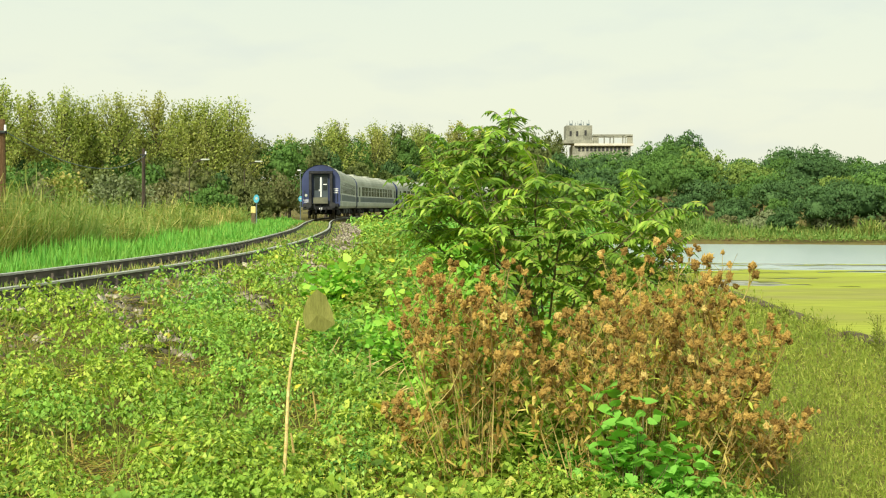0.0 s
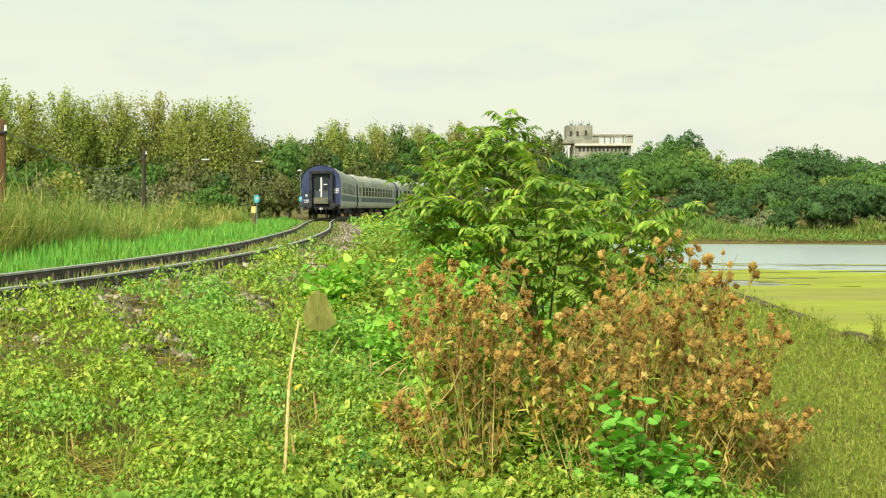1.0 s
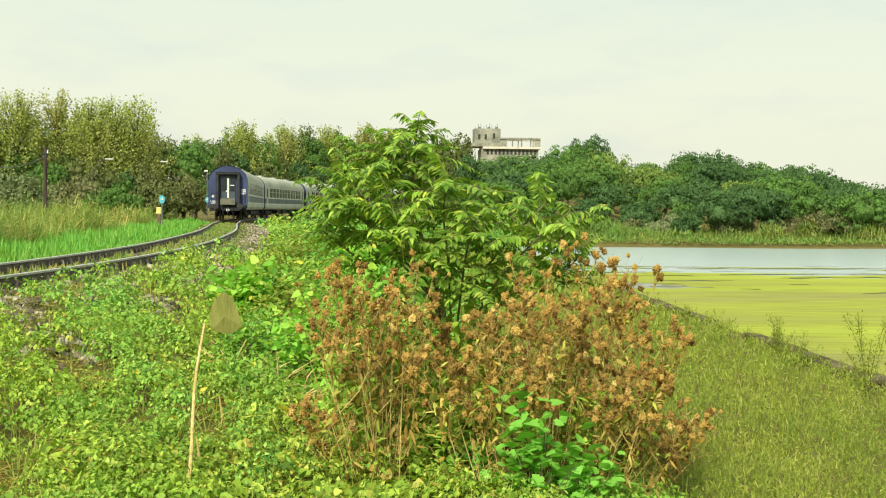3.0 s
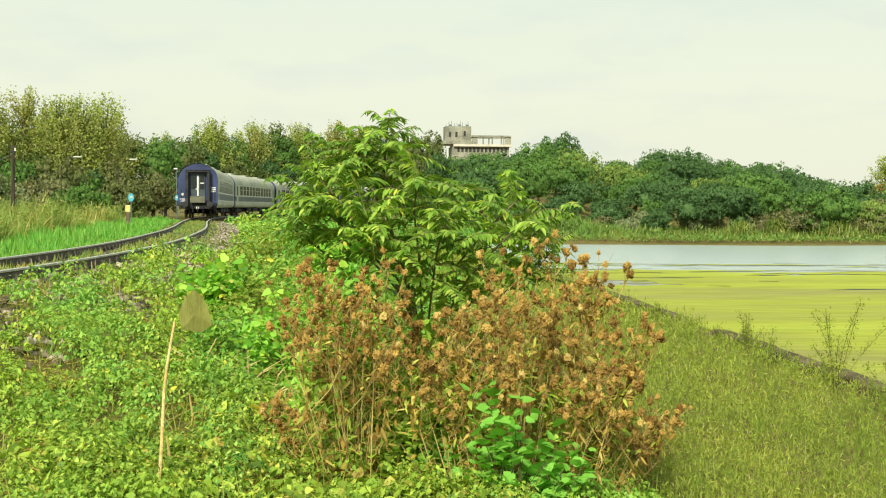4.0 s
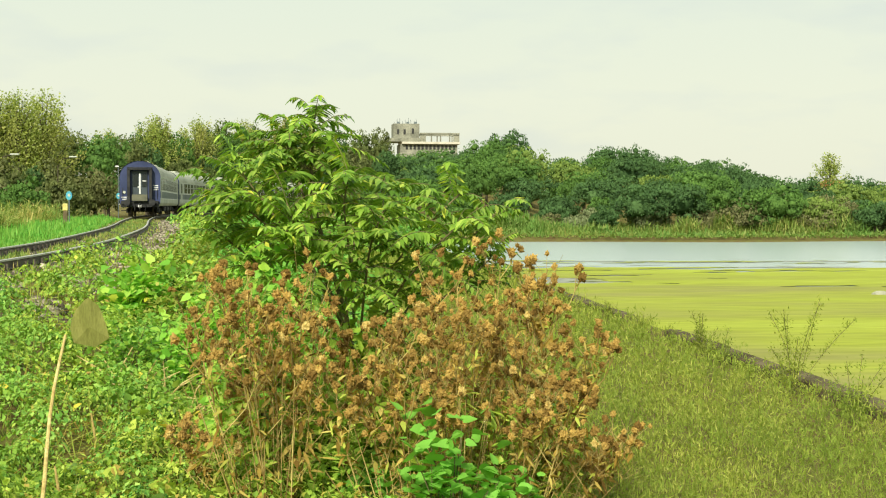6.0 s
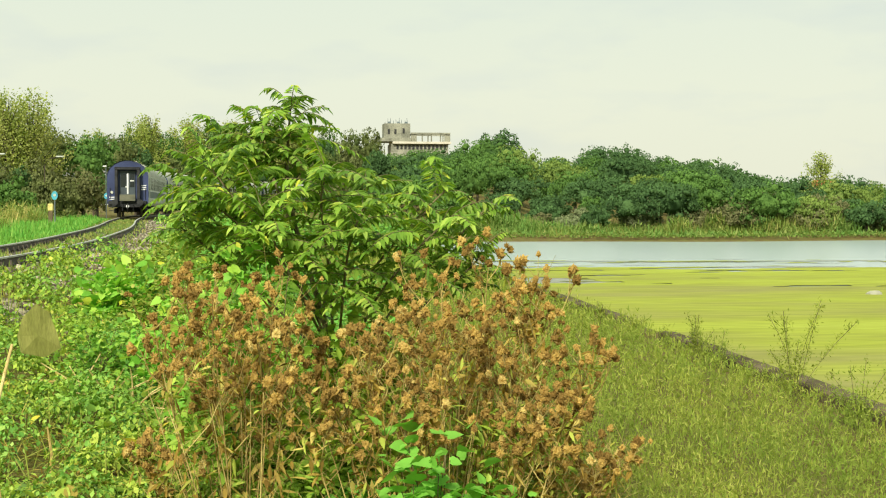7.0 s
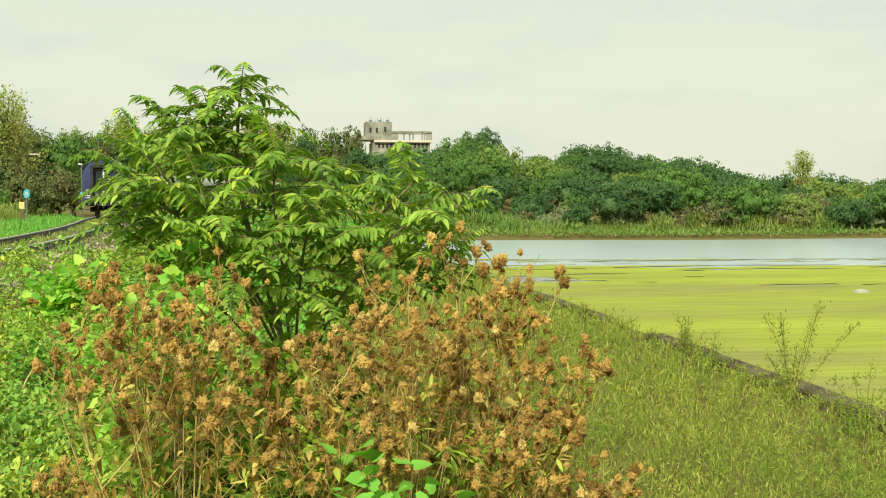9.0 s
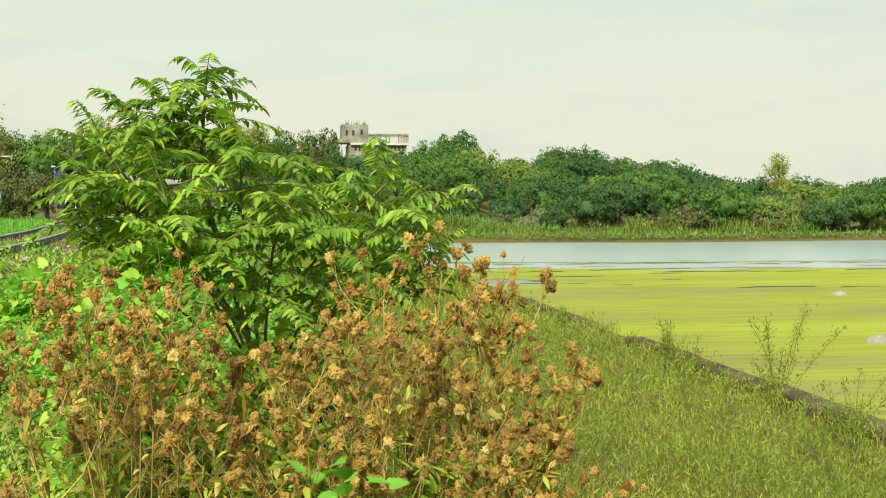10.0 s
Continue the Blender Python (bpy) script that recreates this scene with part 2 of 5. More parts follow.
# ---- mesh helpers ----
def mesh_np(name, V, polys, mats, index=None, smooth=False):
    """A mesh object's data from arrays: V (n, 3) and a list of (m, k) arrays of corners."""
    me = bpy.data.meshes.new(name)
    V = np.asarray(V, dtype=np.float32)
    me.vertices.add(len(V))
    me.vertices.foreach_set("co", V.ravel())
    polys = [np.asarray(p, dtype=np.int32) for p in polys if len(p)]
    loops = np.concatenate([p.ravel() for p in polys])
    sizes = np.concatenate([np.full(len(p), p.shape[1], dtype=np.int32) for p in polys])
    starts = np.concatenate([[0], np.cumsum(sizes)[:-1]]).astype(np.int32)
    me.loops.add(len(loops))
    me.loops.foreach_set("vertex_index", loops)
    me.polygons.add(len(sizes))
    me.polygons.foreach_set("loop_start", starts)
    for m in mats:
        me.materials.append(m)
    if index is not None:
        me.polygons.foreach_set("material_index", np.asarray(index, dtype=np.int32))
    if smooth:
        me.polygons.foreach_set("use_smooth", np.ones(len(sizes), dtype=bool))
    me.update(calc_edges=True)
    return me


class Heap:
    """Gathers many small pieces of one material into arrays."""

    def __init__(self):
        self.v, self.f, self.n = [], [], 0

    def add(self, V, F):
        self.v.append(np.asarray(V, dtype=np.float32))
        self.f.append(np.asarray(F) + self.n)
        self.n += len(V)

    def mesh(self, name, mat, smooth=False):
        return mesh_np(name, np.concatenate(self.v), self.f, [mat], smooth=smooth)


# leaf outlines: x across, y along, z out of the blade
DIAMOND = (np.array([(0, 0, 0), (0.5, 0.45, 0.10), (0, 1, -0.05), (-0.5, 0.45, 0.10)]), np.array([(0, 1, 2), (0, 2, 3)]))
HEART = (np.array([(0, 0.02, 0), (0.28, -0.10, 0.03), (0.52, 0.18, 0.10), (0.36, 0.62, 0.04), (0, 1, -0.12), (-0.36, 0.62, 0.04), (-0.52, 0.18, 0.10), (-0.28, -0.10, 0.03)]),
         np.array([(0, 1, 2), (0, 2, 3), (0, 3, 4), (0, 4, 5), (0, 5, 6), (0, 6, 7)]))
LANCE = (np.array([(0, 0, 0), (0.5, 0.30, 0.12), (0.36, 0.65, 0.04), (0, 1, -0.22), (-0.36, 0.65, 0.04), (-0.5, 0.30, 0.12)]), np.array([(0, 1, 2), (0, 2, 3), (0, 3, 4), (0, 4, 5)]))
BLADE = (np.array([(-0.5, 0, 0), (0.5, 0, 0), (0.34, 0.5, 0.06), (-0.34, 0.5, 0.06), (0, 1, 0.28)]), np.array([(0, 1, 2), (0, 2, 3), (3, 2, 4)]))


def turns(yaw, tilt, roll):
    """n matrices Rz(yaw) Rx(tilt) Ry(roll); a leaf's y axis rises by tilt."""
    cy, sy, ct, st, cr, sr = np.cos(yaw), np.sin(yaw), np.cos(tilt), np.sin(tilt), np.cos(roll), np.sin(roll)
    z, o = np.zeros_like(cy), np.ones_like(cy)
    Z = np.stack([cy, -sy, z, sy, cy, z, z, z, o], -1).reshape(-1, 3, 3)
    X = np.stack([o, z, z, z, ct, -st, z, st, ct], -1).reshape(-1, 3, 3)
    Y = np.stack([cr, z, sr, z, o, z, -sr, z, cr], -1).reshape(-1, 3, 3)
    return Z @ X @ Y


def leaves(shape, P, yaw, tilt, roll, length, width):
    """Places one outline many times."""
    T, F = shape
    n = len(P)
    S = np.stack([width, length, np.minimum(width, length)], -1)
    V = np.einsum("nij,nkj->nki", turns(yaw, tilt, roll), T[None] * S[:, None]) + P[:, None]
    return V.reshape(-1, 3), (F[None] + (np.arange(n) * len(T))[:, None, None]).reshape(-1, 3)


def sticks(A, B, ra, rb, sides=4):
    """Tapered prisms from A to B."""
    A, B = np.asarray(A, float), np.asarray(B, float)
    n = len(A)
    d = B - A
    d /= np.linalg.norm(d, axis=1, keepdims=True) + 1e-9
    up = np.where(np.abs(d[:, 2:3]) > 0.9, np.array([[1.0, 0, 0]]), np.array([[0, 0, 1.0]]))
    u = np.cross(d, up)
    u /= np.linalg.norm(u, axis=1, keepdims=True) + 1e-9
    w = np.cross(d, u)
    a = np.arange(sides) * 2 * np.pi / sides
    ring = np.cos(a)[None, :, None] * u[:, None] + np.sin(a)[None, :, None] * w[:, None]
    ra, rb = np.broadcast_to(ra, n), np.broadcast_to(rb, n)
    V = np.concatenate([A[:, None] + ring * ra[:, None, None], B[:, None] + ring * rb[:, None, None]], 1).reshape(-1, 3)
    i = np.arange(sides)
    j = (i + 1) % sides
    q = np.stack([i, j, j + sides, i + sides], -1)
    return V, (q[None] + (np.arange(n) * 2 * sides)[:, None, None]).reshape(-1, 4)


def link(name, me, parent=None, label="", category="", group="", kind=""):
    ob = new(name, me)
    ob.parent = parent
    return tagged(ob, label, category, group, kind)


def part(name, bm, material, parent, label=""):
    me = bpy.data.meshes.new(name)
    bm.to_mesh(me)
    bm.free()
    me.materials.append(material)
    ob = new(name, me)
    ob.parent = parent
    return tagged(ob, label)


def empty(name, m, label, category, group="", kind=""):
    ob = new(name)
    ob.matrix_basis = m
    return tagged(ob, label, category, group, kind)


def box(x0, x1, y0, y1, z0, z1, bevel=0.0):
    bm = bmesh.new()
    bmesh.ops.create_cube(bm, size=1, matrix=Matrix.LocRotScale(((x0 + x1) / 2, (y0 + y1) / 2, (z0 + z1) / 2), None, (x1 - x0, y1 - y0, z1 - z0)))
    if bevel:
        bmesh.ops.bevel(bm, geom=bm.edges[:], offset=bevel, segments=1, affect="EDGES")
    return bm


def rod(a, b, ra, rb=None, sides=10):
    rb = ra if rb is None else rb
    a, b = Vector(a), Vector(b)
    bm = bmesh.new()
    m = Matrix.Translation((a + b) / 2) @ (b - a).to_track_quat("Z", "Y").to_matrix().to_4x4()
    bmesh.ops.create_cone(bm, cap_ends=True, segments=sides, radius1=ra, radius2=rb, depth=(b - a).length, matrix=m)
    return bm


def tube(points, radius, sides=6, closed_ends=True):
    """A bent tube through points, with one radius or one for each point."""
    pts = [Vector(p) for p in points]
    rad = radius if isinstance(radius, (list, tuple)) else [radius] * len(pts)
    bm = bmesh.new()
    rings = []
    for i, p in enumerate(pts):
        d = (pts[min(i + 1, len(pts) - 1)] - pts[max(i - 1, 0)]).normalized()
        up = Vector((0, 0, 1)) if abs(d.z) < 0.9 else Vector((1, 0, 0))
        u = d.cross(up).normalized()
        w = d.cross(u)
        rings.append([bm.verts.new(p + (u * math.cos(k * 2 * math.pi / sides) + w * math.sin(k * 2 * math.pi / sides)) * rad[i]) for k in range(sides)])
    for r0, r1 in zip(rings, rings[1:]):
        for k in range(sides):
            bm.faces.new((r0[k], r0[(k + 1) % sides], r1[(k + 1) % sides], r1[k]))
    if closed_ends:
        bm.faces.new(rings[0])
        bm.faces.new(rings[-1][::-1])
    return bm


# ---- the lie of the land ----
TRACK_Y = np.array([-60, -20, 0, 7, 14.4, 17.2, 20.7, 24.8, 33.7, 51, 61, 76, 92, 105, 118, 131, 144, 157, 170, 185, 200, 240, 320])
TRACK_X = np.array([-24, -13, -8.6, -7.2, -5.9, -5.5, -5.1, -4.8, -4.65, -5.5, -6.3, -7.7, -8.9, -9.6, -9.5, -8.6, -6.9, -4.4, -1.2, 3.0, 8.0, 24, 60])


def track_x(y):
    return np.interp(y, FINE_Y, FINE_X)


FINE_Y = np.arange(-60, 320, 1.0)
FINE_X = np.interp(FINE_Y, TRACK_Y, TRACK_X)
for _ in range(3):
    FINE_X = np.convolve(np.pad(FINE_X, 3, mode="edge"), np.ones(7) / 7, mode="valid")


def wall_x(y):
    return 7.12 + 0.030 * np.asarray(y, float)


SHORE = 118.0
# skyline: bearing in degrees, rise of the tree tops over distance
SKY_A = np.array([-40, -21, -14, -8.5, -7.6, -6, -2, 2, 4.9, 5.5, 6.0, 8.6, 9.2, 10.5, 11.6, 12.4, 13.3, 14.7, 17.7, 19.1, 20.0, 20.75, 21.7, 22.4, 24.1, 26, 30, 50])
SKY_E = np.array([0.070, 0.070, 0.072, 0.070, 0.050, 0.066, 0.068, 0.066, 0.062, 0.057, 0.0455, 0.043, 0.046, 0.052, 0.045, 0.034, 0.0395, 0.0464, 0.043, 0.0386, 0.0355, 0.030, 0.031, 0.0236, 0.018, 0.017, 0.020, 0.022])
WOOD_A = np.array([-40, -9, -6.5, -4, -1.5, 1.0, 3.0, 5.5, 9, 60])
WOOD_R = np.array([100, 104, 150, 185, 215, 225, 190, 155, 142, 142])


def skyline(a):
    return np.interp(a, SKY_A, SKY_E)


def wood_start(a):
    return np.interp(a, WOOD_A, WOOD_R)


def smooth01(t):
    t = np.clip(t, 0, 1)
    return t * t * (3 - 2 * t)


def wob(x, y, s=1.0):
    return (np.sin(1.3 * s * x + 0.7) * np.cos(1.1 * s * y + 0.3) + 0.6 * np.sin(2.9 * s * x + 1.7 * s * y) + 0.4 * np.cos(5.1 * s * y - 2.3 * s * x)) / 2


def ground_z(x, y):
    x, y = np.asarray(x, float), np.asarray(y, float)
    u = x - track_x(y)
    bank = np.interp(u, [-60, -12, -5, -3, -1.7, -1.3, 1.3, 1.7, 3, 4.5, 6.5, 8, 11, 13], [-0.6, -0.5, -0.42, -0.38, -0.26, -0.20, -0.20, -0.26, -0.48, -0.74, -0.92, -1.06, -1.40, -1.60])
    rough = np.clip((np.abs(u) - 1.6) / 2, 0, 1)
    z = bank + 0.045 * wob(x, y) * rough
    s = x - wall_x(y)
    z = np.where(s > -3, np.minimum(z, z + (-1.62 - z) * smooth01((s + 3) / 2.7)), z)
    shore = SHORE + 1.5 * np.sin(x * 0.11) - 0.02 * x
    lake = smooth01((s - 0.30) / 0.12) * (1 - smooth01((y - shore + 4) / 8))
    z = z * (1 - lake) - 3.2 * lake
    # far side of the lake and the wooded rise
    r = np.hypot(x, y)
    a = np.degrees(np.arctan2(x, np.maximum(y, 1e-3)))
    right = smooth01((a - 3) / 4) * (y > 0)
    rise = np.clip((r - 138) / 190, 0, 1) ** 0.8
    hill = -2.35 + (EYE + skyline(a) * 330 - 8.5 + 2.35) * rise
    far = smooth01((y - shore) / 6) * right
    return z * (1 - far) + hill * far


def spread(lo, hi, start, grow):
    """Coordinates that grow coarser away from start."""
    out = [start]
    step = 0.25
    while out[-1] < hi:
        out.append(out[-1] + step)
        step = min(step * grow, 400)
    step = 0.25
    low = [start]
    while low[-1] > lo:
        low.append(low[-1] - step)
        step = min(step * grow, 400)
    return np.array(sorted(set(low + out)))


gs = np.concatenate([spread(-2500, 2500, -8.0, 1.065), [-0.5, -0.1, 0.1, 0.30, 0.36, 0.42, 0.5]])
gs = np.array(sorted(set(np.round(gs, 3))))
gy = spread(-1500, 3000, 10.0, 1.045)
GX, GY = np.meshgrid(gs, gy)
WX = GX + wall_x(np.clip(GY, -20, 140))
gi = np.arange(len(gy) * len(gs)).reshape(len(gy), len(gs))
quads = np.stack([gi[:-1, :-1], gi[:-1, 1:], gi[1:, 1:], gi[1:, :-1]], -1).reshape(-1, 4)
link("ground", mesh_np("ground", np.stack([WX.ravel(), GY.ravel(), ground_z(WX, GY).ravel()], -1), [quads], [M_SOIL], smooth=True),
     label="weedy earth bank falling from railway to lake", category="ground", kind="structure")

# ---- lake ----
m, nt, b = nodes_of("shallow_lake_water")
b.inputs["Base Color"].default_value = (0.43, 0.50, 0.49, 1)
b.inputs["Roughness"].default_value = 0.2
nz = noise_tex(nt, 1.0, 4.0, (0.25, 2.2, 1))
bp = nt.nodes.new("ShaderNodeBump")
bp.inputs["Strength"].default_value, bp.inputs["Distance"].default_value = 0.25, 0.08
nt.links.new(nz.outputs["Fac"], bp.inputs["Height"])
nt.links.new(bp.outputs[0], b.inputs["Normal"])
M_WATER = m
WATER = -2.60


def sheet(x0, x1, y0, y1, z, nx, ny):
    X, Y = np.meshgrid(np.linspace(x0, x1, nx + 1), np.linspace(y0, y1, ny + 1))
    i = np.arange(X.size).reshape(X.shape)
    return np.stack([X.ravel(), Y.ravel(), np.full(X.size, z)], -1), np.stack([i[:-1, :-1], i[:-1, 1:], i[1:, 1:], i[1:, :-1]], -1).reshape(-1, 4)


V, F = sheet(6.5, 900, -300, 330, WATER, 30, 30)
link("water", mesh_np("water", V, [F], [M_WATER]), label="calm pale grey lake water", category="lake", kind="structure")

m, nt, b = nodes_of("floating_algae")
n1 = noise_tex(nt, 1.0, 6.0, (0.05, 0.16, 1))
r1 = ramp(nt, [(0.30, (0.25, 0.225, 0.09)), (0.42, (0.28, 0.29, 0.06)), (0.54, (0.31, 0.345, 0.045)), (0.66, (0.345, 0.385, 0.055)), (0.80, (0.42, 0.42, 0.12))])
nt.links.new(n1.outputs["Fac"], r1.inputs[0])
n2 = noise_tex(nt, 1.0, 4.0, (0.5, 3.5, 1))
r2 = ramp(nt, [(0.3, (0.80, 0.80, 0.80)), (0.7, (1.1, 1.1, 1.1))])
nt.links.new(n2.outputs["Fac"], r2.inputs[0])
nt.links.new(mix_col(nt, 1.0, r1.outputs["Color"], r2.outputs["Color"], "MULTIPLY"), b.inputs["Base Color"])
b.inputs["Roughness"].default_value = 0.9
b.inputs["Specular IOR Level"].default_value = 0.08
bp = nt.nodes.new("ShaderNodeBump")
bp.inputs["Strength"].default_value, bp.inputs["Distance"].default_value = 0.3, 0.03
nt.links.new(n2.outputs["Fac"], bp.inputs["Height"])
nt.links.new(bp.outputs[0], b.inputs["Normal"])
M_ALGAE = m
M_MUD = plain_mat("wet_mud", (0.16, 0.155, 0.11), (0.34, 0.33, 0.24), 0.8, 0.35, bump=0.3, fine=6)

V, F = sheet(6.6, 115, -10, 80, WATER + 0.03, 120, 300)
c = V[F].mean(1)


def streak(x, y):
    """Long low ripples across the view, from about -1 to 1."""
    return (np.sin(0.09 * x + 0.8 * y + 2 * np.sin(0.05 * x)) + np.sin(0.21 * x - 1.9 * y + 1.0) + 0.8 * np.sin(0.45 * x + 3.1 * y + np.sin(0.7 * y)) + 0.5 * np.sin(1.1 * x - 4.7 * y)) / 2.6


edge = 70.5 + 1.4 * np.sin(c[:, 0] * 0.13) + 0.8 * np.sin(c[:, 0] * 0.41 + 1)
sk = streak(c[:, 0], c[:, 1])
keep = (c[:, 1] < edge - 4 + 3 * sk) | ((c[:, 1] < edge + 7) & (sk > 0.62))
flat = ((c[:, 0] - 12.5) / 3.2) ** 2 + ((c[:, 1] - 57) / 3.5) ** 2 + 0.9 * sk + 0.5 * wob(c[:, 0] * 1.1, c[:, 1] * 1.3) < 0.6
gap = ((sk > 0.86) & (wob(c[:, 0] * 0.06, c[:, 1] * 0.11) > 0.35) & (c[:, 1] > 44)) | flat
V2 = V.copy()
V2[:, 2] += 0.01 * np.sin(V[:, 0] * 2.1) * np.cos(V[:, 1] * 3.3)
V2[:, 1] += 0.12 * np.sin(V[:, 0] * 3.7)
link("algae_mat", mesh_np("algae_mat", V2, [F[keep & ~gap]], [M_ALGAE]), label="yellow-green algae mat floating on the lake", category="algae", kind="stuff")
# low mud banks breaking the water beyond the algae
V, F = sheet(7, 130, 50, 92, WATER + 0.012, 123, 168)
c = V[F].mean(1)
mud = (streak(c[:, 0] * 0.8 + 5, c[:, 1] * 1.1) > 0.52) & (c[:, 1] > 60) & (c[:, 1] < 78) | (((c[:, 0] - 13.5) / 5.0) ** 2 + ((c[:, 1] - 57.5) / 4.5) ** 2 < 1)
link("mud_bank", mesh_np("mud_bank", V, [F[mud]], [M_MUD]), label="dark wet mud bank in shallow water", category="mud", kind="stuff")
for i, (mx, my, ml) in enumerate([(17.0, 31.5, 0.5), (24.0, 47.0, 0.35), (35, 60, 0.5)]):
    bm = bmesh.new()
    bmesh.ops.create_icosphere(bm, subdivisions=2, radius=1)
    for v in bm.verts:
        v.co = Vector((v.co.x * ml * (1 + 0.3 * noise.noise(v.co * 2)), v.co.y * ml * 0.6, v.co.z * ml * 0.42 * (1 + 0.4 * noise.noise(v.co * 3))))
    st = part("boulder", bm, M_MUD, None)
    st.location = (mx, my, WATER + 0.03)
    tagged(st, "dark wet boulder poking out of the algae", "rock", "boulders in the lake")

# ---- retaining wall along the lake: cast concrete blocks ----
wall = empty("retaining_wall", pose(0, 0, 0), "weathered concrete retaining wall along the lake", "wall", kind="structure")
wy = -6.0
k = 0
while wy < 100:
    ln = 3.0 if wy < 60 else 6.0
    notch = 22.6 < wy < 25
    bm = box(-0.17, 0.17, 0.03, ln - 0.03, -3.2 + 1.55, 0.0 - (0.25 if notch else 0.0), 0.03)
    for v in bm.verts:
        v.co.x += 0.02 * noise.noise(Vector((k * 3.1, v.co.y, v.co.z * 3)))
        v.co.z += 0.04 * noise.noise(Vector((k * 7.7, v.co.y * 2, v.co.x * 5)))
    blk = part("concrete_block", bm, M_CONC, wall)
    blk.matrix_basis = pose(float(wall_x(wy)) + 0.08 * float(noise.noise(Vector((k * 1.3, 0, 0)))), wy, -1.46, 0, 0, -1.9 + 0.5 * math.sin(k * 2.4))
    wy += ln
    k += 1

# ---- railway track ----
track = empty("railway_track", pose(0, 0, 0), "rusty railway track on overgrown ballast", "track", kind="structure")


def centre(y):
    """Point of the track's middle line and its heading."""
    x = float(track_x(y))
    d = Vector((float(track_x(y + 0.5)) - float(track_x(y - 0.5)), 1.0, 0)).normalized()
    return Vector((x, y, 0)), d


def rail_bm(side, y0, y1):
    prof = [(-0.07, -0.172), (0.07, -0.172), (0.07, -0.160), (0.012, -0.14), (0.010, -0.045), (0.036, -0.034), (0.036, -0.006), (0.028, 0.0), (-0.028, 0.0), (-0.036, -0.006), (-0.036, -0.034), (-0.010, -0.045), (-0.012, -0.14), (-0.07, -0.160)]
    bm = bmesh.new()
    prev = None
    y = y0
    while y <= y1:
        p, d = centre(y)
        nrm = Vector((d.y, -d.x, 0))
        ring = [bm.verts.new(p + nrm * (side * 0.7535 + px) + Vector((0, 0, pz))) for px, pz in prof]
        if prev:
            for i in range(len(ring)):
                f = bm.faces.new((prev[i], prev[(i + 1) % len(ring)], ring[(i + 1) % len(ring)], ring[i]))
                f.material_index = 1 if i in (5, 6, 7, 8, 9) else 0
        prev = ring
        y += 1.0 if y < 100 else 3.0
    return bm


for side in (-1, 1):
    rl = part("rail", rail_bm(side, -20, 230), M_RAIL, track, "brown rusted steel rail with worn head")
    rl.data.materials.append(M_RAILTOP)
sl_bm = box(-1.25, 1.25, -0.12, 0.12, -0.34, -0.178, 0.015)
sl_me = bpy.data.meshes.new("sleeper")
sl_bm.to_mesh(sl_me)
sl_bm.free()
sl_me.materials.append(M_SLEEPER)
cl_bm = bmesh.new()
for dx in (-1, 1):
    bmesh.ops.create_cube(cl_bm, size=1, matrix=Matrix.LocRotScale((dx * 0.095, 0, -0.150), None, (0.07, 0.12, 0.045)))
    bmesh.ops.create_cone(cl_bm, cap_ends=True, segments=6, radius1=0.024, radius2=0.02, depth=0.07, matrix=Matrix.Translation((dx * 0.10, 0, -0.105)))
cl_me = bpy.data.meshes.new("rail_fastener")
cl_bm.to_mesh(cl_me)
cl_bm.free()
cl_me.materials.append(M_RAIL)
sy = 4.0
while sy < 92:
    p, d = centre(sy)
    ang = math.degrees(math.atan2(-d.x, d.y))
    s = link("sleeper", sl_me, track)
    s.matrix_basis = pose(p.x, p.y, 0.0, 0, 0, ang + random.uniform(-1, 1))
    if sy < 45:
        for side in (-1, 1):
            c2 = link("rail_fastener", cl_me, s)
            c2.matrix_basis = pose(side * 0.7535, 0, 0)
    sy += 0.6

# ---- ballast: loose stones showing beside and between the rails ----
STONE_V = np.array([(-0.5, -0.4, 0), (0.5, -0.5, 0.05), (0.45, 0.45, 0), (-0.4, 0.5, 0.05), (-0.3, -0.3, 0.55), (0.35, -0.25, 0.45), (0.25, 0.3, 0.6), (-0.35, 0.25, 0.4)])
STONE_F = np.array([(0, 1, 5, 4), (1, 2, 6, 5), (2, 3, 7, 6), (3, 0, 4, 7), (4, 5, 6, 7)])


def stones(P, size, mat_heap):
    n = len(P)
    R = turns(rng.uniform(0, 6.3, n), rng.normal(0, 0.4, n), rng.normal(0, 0.4, n))
    S = size[:, None] * rng.uniform(0.6, 1.2, (n, 3))
    V = np.einsum("nij,nkj->nki", R, STONE_V[None] * S[:, None]) + P[:, None]
    mat_heap.add(V.reshape(-1, 3), (STONE_F[None] + (np.arange(n) * 8)[:, None, None]).reshape(-1, 4))


h = Heap()
n = 6500
yy = 8 + 75 * rng.random(n) ** 1.6
uu = rng.normal(0, 1.3, n)
xx = track_x(yy) + uu
ok = (np.abs(uu) < 3.2) & (np.abs(np.abs(uu) - 0.7535) > 0.09)
P = np.stack([xx, yy, ground_z(xx, yy) - 0.01], -1)[ok]
stones(P, rng.uniform(0.04, 0.085, len(P)), h)
n = 3800
yy = rng.uniform(12, 26, n)
uu = rng.normal(2.4, 0.55, n)
xx = track_x(yy) + uu
keep = wob(xx * 1.6, yy * 1.3) > 0.18
P = np.stack([xx, yy, ground_z(xx, yy)], -1)[keep]
stones(P, rng.uniform(0.06, 0.17, len(P)), h)
n = 3000
yy = rng.uniform(24, 90, n)
xx = track_x(yy) + rng.uniform(1.35, 2.8, n)
stones(np.stack([xx, yy, ground_z(xx, yy)], -1), rng.uniform(0.06, 0.16, n), h)
